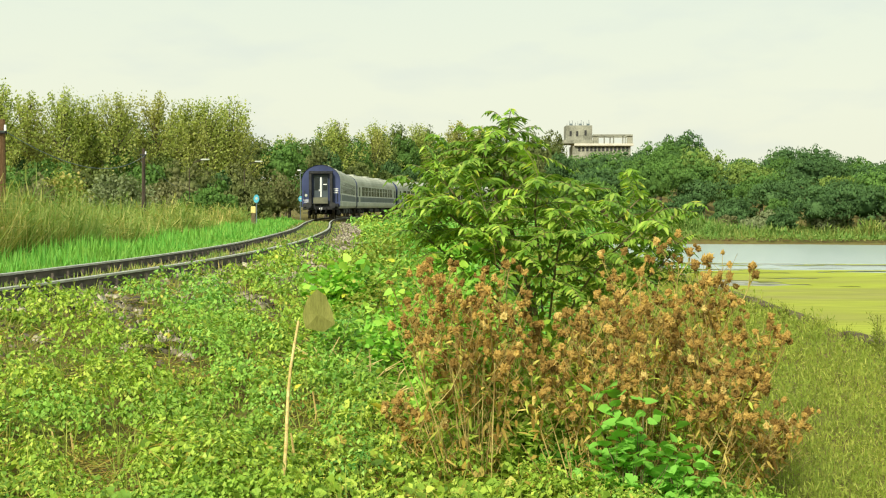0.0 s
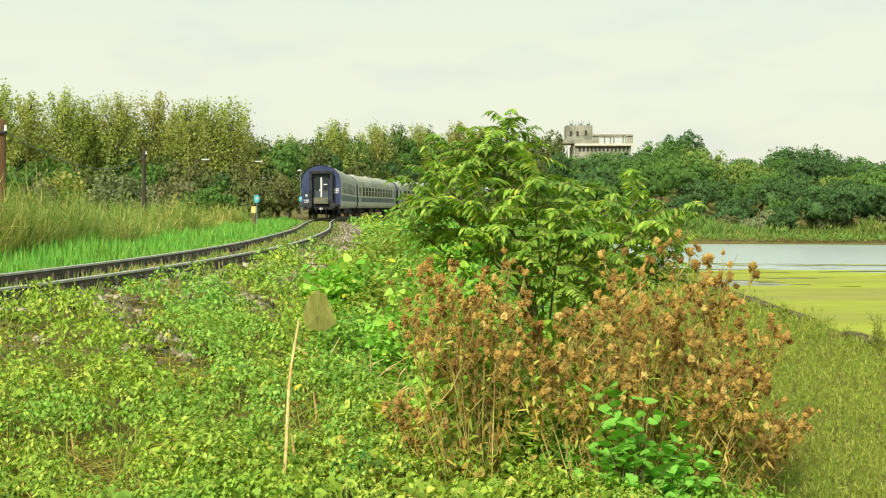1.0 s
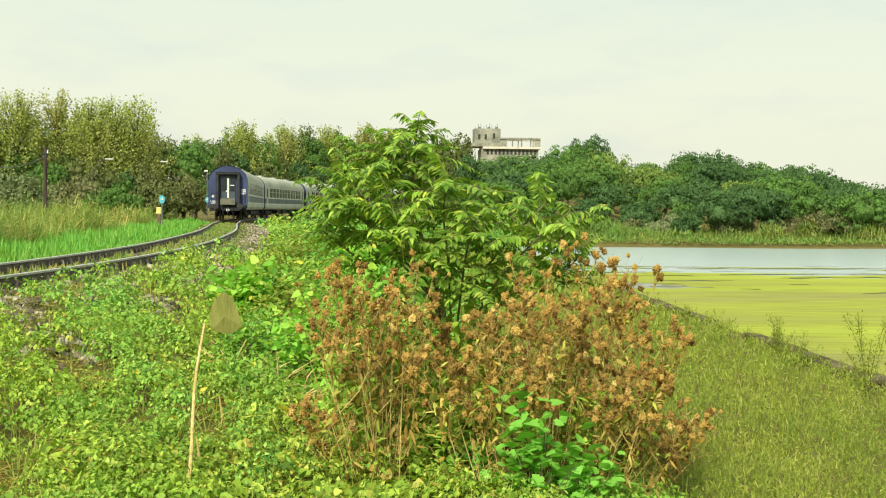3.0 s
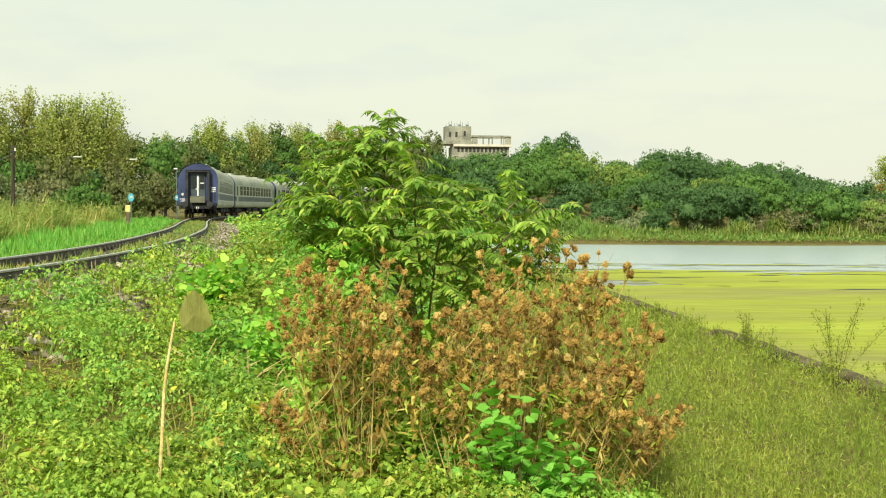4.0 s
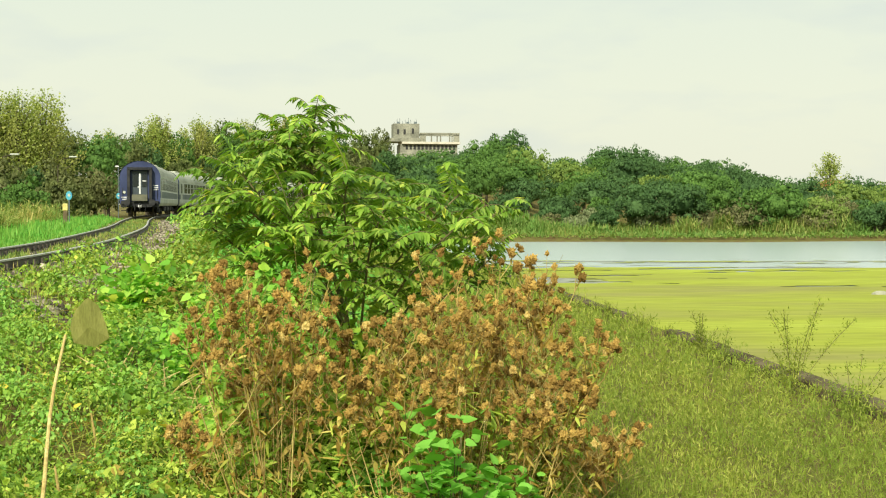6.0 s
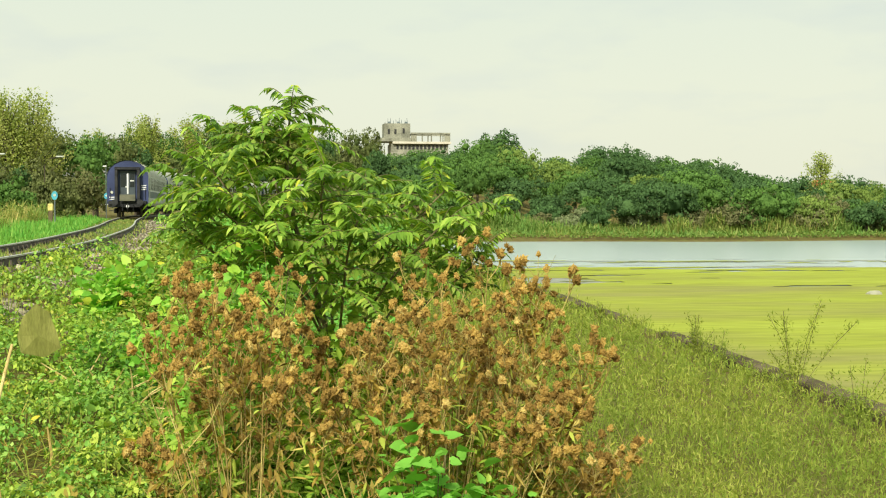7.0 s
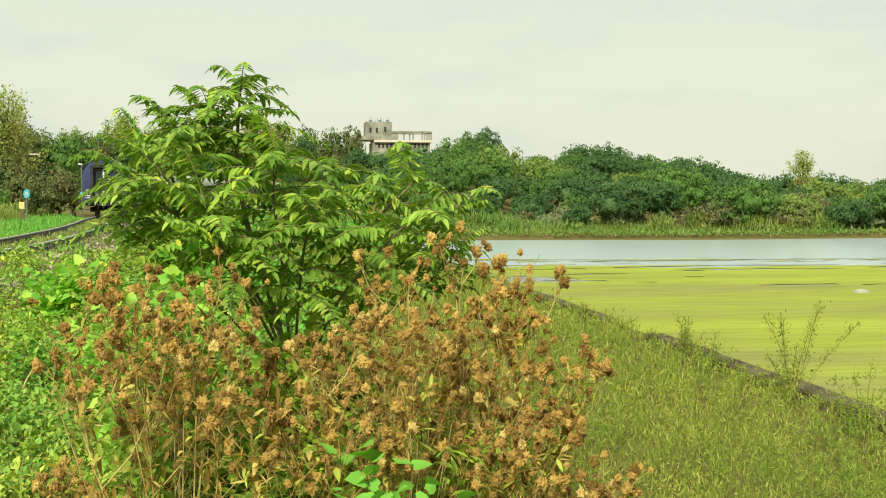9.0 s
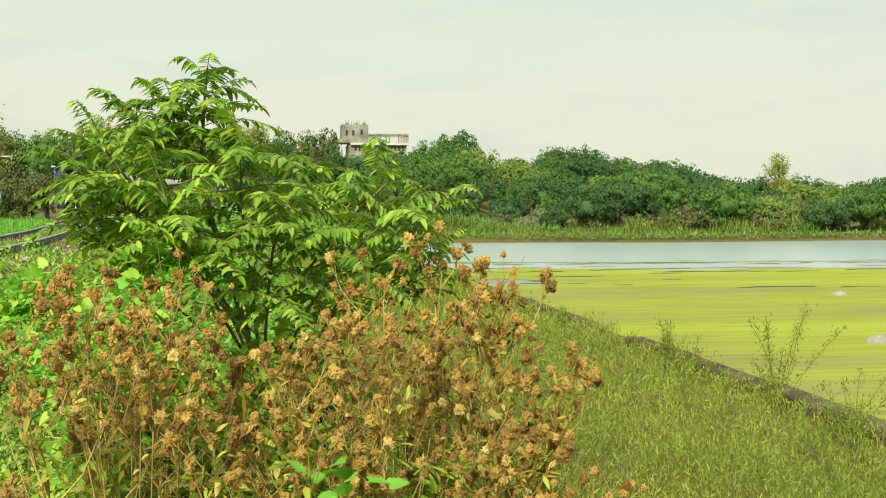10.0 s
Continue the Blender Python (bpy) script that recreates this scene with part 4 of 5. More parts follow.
bbox("tower_base", 0.0, 8.8, 1.5, 9, 22.0, 23.3)
for k in range(5):
    bbox("column", 9.4 + k * 3.1, 9.8 + k * 3.1, 0, 0.4, 22.05, 24.5)
for k in range(3):
    bbox("column", 10.4 + k * 5.2, 10.8 + k * 5.2, 8.6, 9.0, 22.05, 24.5)
bbox("roof_beam", 8.8, 22.2, -0.3, 0.7, 24.5, 25.1)
bbox("roof_beam", 8.8, 22.2, 8.3, 9.3, 24.5, 25.1)
bbox("side_panel", 20.2, 22.1, 0.05, 0.3, 22.05, 24.5)
bbox("side_panel", 8.8, 10.8, 0.05, 0.3, 22.05, 24.5)
for k in range(9):
    xx = 0.5 + k * 0.95
    part("antenna", rod((BX + xx, BY + 4, 28.2), (BX + xx + 0.2 * math.sin(k * 3), BY + 4, 28.9 + 1.3 * abs(math.sin(k * 2.2))), 0.09, 0.06, 6), M_BAND, bld)
for xx in (1.4, 4.6, 7.2):
    bbox("roof_box", xx, xx + 0.9, 3, 4, 28.2, 28.9, M_BAND)


def house(a, r, top, wide, roof_mat, label):
    x, y = r * math.sin(radians(a)), r * math.cos(radians(a))
    zb = float(ground_z(x, y)) - 0.5
    hs = empty("house", pose(x, y, 0, 0, 0, -a + 12), label, "house")
    eave = top - wide * 0.24
    wl_ = part("wall", box(-wide / 2, wide / 2, -3, 3, zb, eave, 0.02), M_PLASTER, hs)
    for k in range(3):
        part("window", box(-wide / 3 + k * wide / 3 - 0.5, -wide / 3 + k * wide / 3 + 0.5, -3.05, -2.9, eave - 2.2, eave - 0.9), M_DARK, wl_)
    bm = bmesh.new()
    pts = [(-wide / 2 - 0.4, -3.5, eave - 0.1), (wide / 2 + 0.4, -3.5, eave - 0.1), (wide / 2 + 0.4, 3.5, eave - 0.1), (-wide / 2 - 0.4, 3.5, eave - 0.1), (-wide / 3, 0, top), (wide / 3, 0, top)]
    v = [bm.verts.new(p) for p in pts]
    for f in ((0, 1, 5, 4), (1, 2, 5), (2, 3, 4, 5), (3, 0, 4), (3, 2, 1, 0)):
        bm.faces.new([v[i] for i in f])
    part("roof", bm, roof_mat, hs)


house(22.3, 250, EYE + 0.0165 * 250, 4.5, M_TILE, "small house with orange tiled roof among trees")
house(25.2, 240, EYE + 0.0190 * 240, 4.5, M_TILE, "small house with orange tiled roof among trees")
house(14.9, 225, EYE + 0.0255 * 225, 7, M_ROOF, "pale low house half hidden in the woods")

# ---- poles, wire, signs beside the track ----
def pole(x, y, top, rad, mat, label, lean=0.0, insul=True):
    zg = float(ground_z(x, y))
    p = empty("utility_pole", pose(x, y, zg), label, "pole", "poles by the railway")
    part("shaft", tube([(0, 0, -0.3), (lean * 0.5, 0, (top - zg) * 0.5), (lean, 0, top - zg)], [rad, rad * 0.92, rad * 0.8], 10), mat, p)
    if insul:
        part("bracket", box(lean - 0.16, lean + 0.16, -rad - 0.05, -rad, top - zg - 0.35, top - zg - 0.28, 0.005), M_BLACK, p)
        part("insulator", rod((lean + 0.13, -rad - 0.02, top - zg - 0.28), (lean + 0.13, -rad - 0.02, top - zg - 0.14), 0.035, 0.03, 8), M_WHITE, p)
    return p


pole(-10.65, 30, 3.05, 0.105, M_POST, "thick brown wooden post beside the reeds", 0.03)
pole(-14.45, 60, 3.75, 0.10, M_WOODPOLE, "dark weathered wooden pole in the reeds", 0.03)
pole(-18.7, 90, 2.6, 0.10, M_WOODPOLE, "short dark wooden pole in the bushes")
pole(-20.6, 112, 3.0, 0.10, M_WOODPOLE, "short dark wooden pole in the bushes", 0, False)


def cable(a, b2, sag):
    a, b2 = Vector(a), Vector(b2)
    pts = [a.lerp(b2, t / 14) - Vector((0, 0, sag * 4 * (t / 14) * (1 - t / 14))) for t in range(15)]
    tagged(part("overhead_wire", tube(pts, 0.014, 5), M_BAND, None), "thin sagging wire between wooden poles", "wire")


cable((-10.5, 29.9, 2.75), (-14.35, 59.9, 3.4), 0.75)
cable((-10.5, 29.9, 2.75), (-8.5, 4, 3.1), 0.4)
cable((-14.35, 59.9, 3.4), (-18.6, 89.9, 2.4), 0.5)
M_TEAL = plain_mat("faded_teal_enamel", (0.05, 0.28, 0.42), (0.10, 0.45, 0.52), 8.0, 0.4, bump=0)
M_YELLOW = plain_mat("yellow_marker_paint", (0.55, 0.46, 0.12), (0.70, 0.60, 0.22), 6.0, 0.6)


def signpost(x, y, z, high, label):
    zg = float(ground_z(x, y))
    s = empty("railway_sign", pose(x, y, 0), label, "sign", "signs by the railway")
    part("post", rod((0, 0.03, zg - 0.2), (0, 0.03, max(z, high)), 0.03, None, 8), M_BAND, s)
    bm = rod((0, -0.02, z), (0, 0.0, z), 0.19, 0.19, 20)
    bmesh.ops.scale(bm, vec=(0.8, 1, 1.15), space=Matrix.Translation((0, 0, -z)), verts=bm.verts)
    pl = part("plate", bm, M_TEAL, s, "teal oval plate")
    part("plate_centre", rod((0.01, -0.032, z + 0.02), (0.01, -0.022, z + 0.02), 0.07, 0.07, 16), M_GREY, pl)
    if high > z + 0.3:
        part("lamp_head", box(-0.22, 0.06, -0.08, 0.08, high - 0.06, high + 0.04, 0.03), M_WHITE, s)
    return s


signpost(-9.75, 65, 1.36, 1.4, "teal and white oval sign on a thin post")
signpost(-11.0, 96, 1.55, 3.75, "teal and white oval sign on a lamp mast")
part("marker_head", box(-0.12, 0.12, -0.08, 0.08, 0.0, 0.34, 0.03), M_YELLOW, None)
mk = bpy.data.objects["marker_head"]
mk.name = "marker_stone"
mk.location = (-9.3, 61, 0.62)
mst = part("stump", box(-0.10, 0.10, -0.07, 0.07, -1.2, 0.0, 0.02), M_CONC, mk)
tagged(mk, "yellow-topped concrete marker post in the grass", "marker post")


def street_lamp(x, y, top):
    ob = empty("street_lamp", pose(x, y, 0), "pale street lamp on a thin mast among the trees", "lamp", "street lamps in the woods")
    part("mast", tube([(0, 0, -0.8), (0, 0, top - 0.6), (0.3, 0, top - 0.15), (0.9, 0, top)], 0.03, 8), M_WOODPOLE, ob)
    part("lamp_head", box(0.75, 1.30, -0.12, 0.12, top - 0.04, top + 0.07, 0.04), M_GREY, ob)


street_lamp(-16.3, 80, 3.95)
street_lamp(-14.2, 89, 4.15)

# ---- left of the track: fresh grass, reeds, bushes ----
h = Heap()
n = 46000
y = 9 * np.exp(rng.random(n) * math.log(95 / 9))
u = -1.45 - 6.5 * rng.random(n) ** 1.2
x = track_x(y) + u
ok = (np.abs(x / y) < 0.42)
x, y, u = x[ok], y[ok], u[ok]
n = len(x)
ht = (0.18 + 0.32 * smooth01((-u - 1.4) / 1.6)) * rng.uniform(0.55, 1.25, n) * (1 + 0.3 * wob(x * 0.5, y * 0.4))
h.add(*leaves(BLADE, np.stack([x, y, ground_z(x, y) - 0.03], -1), rng.uniform(0, 6.3, n), rng.normal(1.1, 0.35, n), rng.uniform(-0.6, 0.6, n), ht * 1.1, 0.012 + 0.0015 * y))
link("verge_grass", h.mesh("verge_grass", L_GRASS), label="fresh bright green grass beside the track", category="grass", kind="stuff")

h = Heap()
n = 52000
y = 22 * np.exp(rng.random(n) * math.log(98 / 22))
u = -4.6 - 22 * rng.random(n) ** 1.4
x = track_x(y) + u
ok = (np.abs(x / y) < 0.45)
x, y, u = x[ok], y[ok], u[ok]
n = len(x)
den = wob(x * 0.35, y * 0.22)
den = np.clip(den + 0.5 * wob(x * 1.1, y * 0.5), -1, 1)
ht = (1.05 + 0.95 * den + 0.9 * smooth01((-u - 6) / 5) + 0.6 * smooth01((48 - y) / 14)) * rng.uniform(0.45, 1.15, n)
P = np.stack([x, y, ground_z(x, y) - 0.05], -1)
h.add(*leaves(BLADE, P, rng.uniform(0, 6.3, n), rng.normal(1.15, 0.32, n), rng.uniform(-0.6, 0.6, n), np.maximum(ht, 0.3) * 0.95, 0.012 + 0.0006 * y))
Q = P + np.stack([rng.normal(0, 0.05, n), rng.normal(0, 0.05, n), ht * rng.uniform(0.3, 0.85, n)], -1)
h.add(*leaves(BLADE, Q, rng.uniform(0, 6.3, n), rng.normal(0.30, 0.55, n), rng.uniform(-0.6, 0.6, n), 0.3 + 0.35 * rng.random(n), 0.014 + 0.0007 * y))
link("reeds", h.mesh("reeds", L_REED), label="tall yellowing reeds in front of the woods", category="reeds", kind="stuff")
for a, r, hgt, rd, leaf in [(-19, 62, 2.6, 2.4, L_OLIVE), (-17, 74, 3.0, 2.8, L_REED), (-14.6, 70, 2.8, 2.6, L_SILVER), (-13.0, 84, 3.2, 2.6, L_OLIVE), (-11.0, 82, 2.7, 2.2, L_WOODS), (-9.4, 90, 3.0, 2.4, L_MIXED), (-16, 90, 4.0, 3.0, L_MIXED), (-20.5, 88, 4.4, 3.2, L_WOODS), (-8.3, 100, 4.0, 3.0, L_MIXED), (-12.2, 96, 4.6, 3.2, L_MIXED), (-10.2, 99, 4.4, 3.0, L_MIXED), (-18.3, 95, 5.0, 3.2, L_WOODS), (-14.2, 97, 4.8, 3.2, L_WOODS), (-23, 90, 5.0, 3.4, L_WOODS)]:
    tree("bush", r * math.sin(radians(a)), r * math.cos(radians(a)), hgt, rd, leaf, 5000, 0.11 + 0.0012 * r, "leafy bush at the edge of the woods", "bushes by the railway", 1.0, None, leaf in (L_SILVER, L_REED))
tree("tree", -13.1, 30, 6.0, 2.5, L_POPLAR, 9000, 0.10, "small tree with sparse pale green leaves", "", 1.0)

# ---- the weedy bank: creeping leaves over the soil ----
def mound(x, y):
    return 0.5 + 0.5 * wob(x * 1.9 + 3, y * 1.5)


def is_slope(x, y):
    """The lake side of the bank, grown with fine weeds."""
    return x > np.where(y < 10.5, 2.15, 1.3) + 0.25 * wob(x * 1.2, y * 0.9)


def creeper(name, mat, count, per, label, zone):
    """Low plants: small domes of leaves, thick where zone is high, thin on stony ground and in gaps."""
    h = Heap()
    y = 6.2 * np.exp(rng.random(count) * math.log(95 / 6.2))
    x = y * np.tan(np.radians(rng.uniform(-23, 24, count)))
    u = x - track_x(y)
    bare = smooth01((wob(x * 1.6, y * 1.3) - 0.02) / 0.25) * smooth01((3.4 - u) / 0.6) * (u > 1.2)
    hole = smooth01((wob(x * 2.3 + 1.1, y * 1.4 + 0.4) - 0.24) / 0.16) * smooth01((26 - y) / 8)
    stony = smooth01((2.7 - u) / 0.5) * smooth01((y - 24) / 6)
    ok = (u > 1.3) & ~is_slope(x, y) & (rng.random(count) > stony * 0.93) & (rng.random(count) > bare * 0.95) & (rng.random(count) > hole * 0.85) & (rng.random(count) < zone(x, y)) & (rng.random(count) < 0.4 + 0.6 * smooth01((u - 1.25) / 0.8))
    x, y = x[ok], y[ok]
    k = len(x)
    big = (0.085 + 0.0062 * y) * rng.uniform(0.45, 1.6, k) * (0.7 + 0.6 * mound(x, y))
    q = rng.normal(size=(k, per, 3))
    q[:, :, 2] = np.abs(q[:, :, 2]) + 0.15
    q /= np.linalg.norm(q, axis=2, keepdims=True)
    C = np.stack([x, y, ground_z(x, y) + 0.20 * mound(x, y) ** 1.5 + 0.06 * rng.random(k)], -1)
    P = (C[:, None] + q * (big[:, None, None] * rng.triangular(0.6, 0.95, 1.12, (k, per, 1))) * np.array([1, 1, 0.95])).reshape(-1, 3)
    q = q.reshape(-1, 3)
    n = len(P)
    sz = np.repeat(0.013 + 0.0016 * y, per) * rng.uniform(0.5, 1.6, n)
    yaw = np.arctan2(q[:, 0], -q[:, 1]) + rng.normal(0, 0.5, n)
    h.add(*leaves(DIAMOND, P, yaw, np.arccos(np.clip(q[:, 2], -1, 1)) * 0.8 + rng.normal(0, 0.35, n), rng.normal(0, 0.35, n), sz * 1.25, sz * rng.uniform(0.6, 1.0, n)))
    link(name, h.mesh(name, mat), label=label, category="weeds", kind="stuff")


def kind_of(x, y):
    return wob(x * 0.9 + 4, y * 0.55 + 2) + 0.5 * wob(x * 2.6, y * 1.7 + 5)


creeper("ground_creeper", L_GROUND, 7000, 54, "low creeping weeds with small green leaves", lambda x, y: 0.35 + 0.65 * (np.abs(kind_of(x, y)) < 0.45))
creeper("clover_patch", L_CLOVER, 6000, 54, "patches of fresh blue-green creeping leaves", lambda x, y: smooth01((kind_of(x, y) + 0.05) / 0.3))
creeper("lime_creeper", L_LIME, 6000, 54, "patches of yellow-green creeping leaves", lambda x, y: smooth01((-kind_of(x, y) - 0.02) / 0.3))

h = Heap()
n = 12000
y = 6.4 * np.exp(rng.random(n) * math.log(17 / 6.4))
x = y * np.tan(np.radians(rng.uniform(-22, 12, n)))
dens = wob(x * 1.1 + 2, y * 0.8 + 1) + 0.5 * np.clip((x + 1.8), -1, 1) - 0.04 * (y - 8)
ok = (x - track_x(y) > 3.6) & ~is_slope(x, y) & (dens > 0.12 - 0.3 * smooth01((10.5 - y) / 3))
x, y = x[ok], y[ok]
n = len(x)
P = np.stack([x, y, ground_z(x, y) + 0.10 + 0.22 * mound(x, y) * rng.random(n)], -1)
sz = rng.uniform(0.025, 0.085, n)
h.add(*leaves(HEART, P, rng.uniform(0, 6.3, n), rng.normal(0.5, 0.4, n), rng.normal(0, 0.4, n), sz, sz * 1.1))
link("vine_carpet", h.mesh("vine_carpet", L_GROUND), label="broad bright green vine leaves spread over the bank", category="vine", kind="stuff")

# straw, dead stalks and thin grass among the creepers
h = Heap()
n = 15000
y = 6.4 * np.exp(rng.random(n) * math.log(40 / 6.4))
x = y * np.tan(np.radians(rng.uniform(-22, 24, n)))
ok = (x - track_x(y) > 1.3) & ~is_slope(x, y)
x, y = x[ok], y[ok]
n = len(x)
h.add(*leaves(BLADE, np.stack([x, y, ground_z(x, y) + 0.05], -1), rng.uniform(0, 6.3, n), rng.normal(0.6, 0.5, n), rng.uniform(-0.6, 0.6, n), rng.uniform(0.12, 0.4, n), 0.005 + 0.0006 * y))
link("bank_grass", h.mesh("bank_grass", L_SLOPE), label="thin yellow-green grass among the creepers", category="grass", kind="stuff")

# the same weeds on the bank round and behind the standpoint
h = Heap()
n = 60000
y = rng.uniform(-12, 6.8, n)
x = rng.uniform(-7, 6.2, n)
ok = (x - track_x(y) > 1.6) & (x < wall_x(y) - 0.3) & (wob(x * 2.3 + 1.1, y * 1.4 + 0.4) < 0.4 + 0.2 * rng.random(n))
x, y = x[ok], y[ok]
n = len(x)
h.add(*leaves(DIAMOND, np.stack([x, y, ground_z(x, y) + 0.03 + 0.25 * mound(x, y) ** 1.5 * rng.random(n)], -1), rng.uniform(0, 6.3, n), rng.normal(0.3, 0.4, n), rng.normal(0, 0.4, n), rng.uniform(0.03, 0.07, n), rng.uniform(0.02, 0.05, n)))
link("bank_weeds", h.mesh("bank_weeds", L_GROUND), label="low green weeds covering the bank", category="weeds", kind="stuff")

# dead straw and fallen leaves lying in the gaps
h = Heap()
n = 26000
y = 6.4 * np.exp(rng.random(n) * math.log(28 / 6.4))
x = y * np.tan(np.radians(rng.uniform(-22, 24, n)))
ok = (x - track_x(y) > 1.3) & ~is_slope(x, y) & (wob(x * 2.3 + 1.1, y * 1.4 + 0.4) > 0.15)
x, y = x[ok], y[ok]
n = len(x)
h.add(*leaves(BLADE, np.stack([x, y, ground_z(x, y) + 0.03 + 0.05 * rng.random(n)], -1), rng.uniform(0, 6.3, n), rng.normal(0.1, 0.2, n), rng.uniform(-0.6, 0.6, n), rng.uniform(0.06, 0.25, n), 0.006 + 0.0007 * y))
link("dead_litter", h.mesh("dead_litter", L_DRY), label="dead brown straw lying between the creepers", category="litter", kind="stuff")

# dry straw caught on top of the creepers
h = Heap()
n = 7000
y = 6.4 * np.exp(rng.random(n) * math.log(30 / 6.4))
x = y * np.tan(np.radians(rng.uniform(-22, 12, n)))
ok = (x - track_x(y) > 2.0) & ~is_slope(x, y) & (wob(x * 1.7 + 2.0, y * 1.1 + 1.0) > -0.1)
x, y = x[ok], y[ok]
n = len(x)
h.add(*leaves(BLADE, np.stack([x, y, ground_z(x, y) + 0.08 + 0.2 * mound(x, y) ** 1.5 + 0.06 * rng.random(n)], -1), rng.uniform(0, 6.3, n), rng.normal(0.15, 0.25, n), rng.uniform(-0.6, 0.6, n), rng.uniform(0.06, 0.3, n), 0.003 + 0.0004 * y))
link("dry_straw", h.mesh("dry_straw", L_DRY), label="pale dry straw caught on the creepers", category="litter", kind="stuff")

# grass between the rails
h = Heap()
n = 14000
y = 9 * np.exp(rng.random(n) * math.log(90 / 9))
u = rng.normal(0, 0.75, n)
ok = (np.abs(np.abs(u) - 0.7535) > 0.10) & (np.abs(u) < 1.7) & (wob(u * 4, y * 0.9) > -0.15)
y, u = y[ok], u[ok]
x = track_x(y) + u
n = len(x)
h.add(*leaves(BLADE, np.stack([x, y, ground_z(x, y) - 0.01], -1), rng.uniform(0, 6.3, n), rng.normal(1.0, 0.35, n), rng.uniform(-0.6, 0.6, n), rng.uniform(0.06, 0.2, n), 0.008 + 0.0009 * y))
link("track_grass", h.mesh("track_grass", L_REED), label="short dry grass growing between the rails", category="grass", kind="stuff")

# ---- slope to the lake: fine feathery weeds ----
h = Heap()
n = 36000
y = 5.5 * np.exp(rng.random(n) * math.log(75 / 5.5))
x = y * np.tan(np.radians(rng.uniform(3, 42, n)))
s = x - wall_x(y)
ok = is_slope(x, y) & (s < -0.12)
x, y, s = x[ok], y[ok], s[ok]
n = len(x)
zg = ground_z(x, y)
ht = (0.22 + 0.34 * (0.5 + 0.5 * wob(x * 1.3, y * 0.9)) ** 1.3) * rng.uniform(0.5, 1.35, n) * np.clip(0.8 - s * 0.15, 0.75, 1)
ang = rng.uniform(0, 6.3, n)
lean = rng.normal(0.95, 0.42, n)
h.add(*leaves(BLADE, np.stack([x, y, zg - 0.02], -1), ang, lean, rng.uniform(-0.6, 0.6, n), ht, 0.002 + 0.0003 * y))
for k in range(9):
    f = rng.uniform(0.2, 1.05, n) * ht
    Q = np.stack([x - np.sin(ang) * np.cos(lean) * f + rng.normal(0, 0.03, n), y + np.cos(ang) * np.cos(lean) * f + rng.normal(0, 0.03, n), zg + np.sin(lean) * f], -1)
    h.add(*leaves(DIAMOND, Q, rng.uniform(0, 6.3, n), rng.normal(0.75, 0.5, n), rng.normal(0, 0.6, n), (0.020 + 0.0034 * y) * rng.uniform(0.5, 1.5, n), 0.0035 + 0.0007 * y))
link("slope_weeds", h.mesh("slope_weeds", L_SLOPE), label="fine feathery yellow-green weeds on the slope", category="weeds", kind="stuff")


def at(px, py, d):
    """Place from tangents to the right and downwards of the first eye's level line, and the distance."""
    return np.array([px * d, d, EYE - py * d])


# ---- dried thistles ----
def seed_head(seed):
    """A ragged fluffy head: a small bur whose every facet is drawn out into a bristle."""
    r = np.random.default_rng(seed)
    bm = bmesh.new()
    bmesh.ops.create_icosphere(bm, subdivisions=2, radius=0.0088)
    for v in bm.verts:
        v.co *= r.uniform(0.55, 1.3)
        v.co.z *= 1.2
    tips = bmesh.ops.poke(bm, faces=bm.faces[:])["verts"]
    for v in tips:
        v.co = v.co * r.uniform(0.8, 1.6) + Vector(r.normal(0, 0.0022, 3))
    me = bpy.data.meshes.new("seed_head")
    bm.to_mesh(me)
    bm.free()
    me.materials.append(L_HEAD)
    return me


HEADS = [seed_head(k) for k in range(9)]


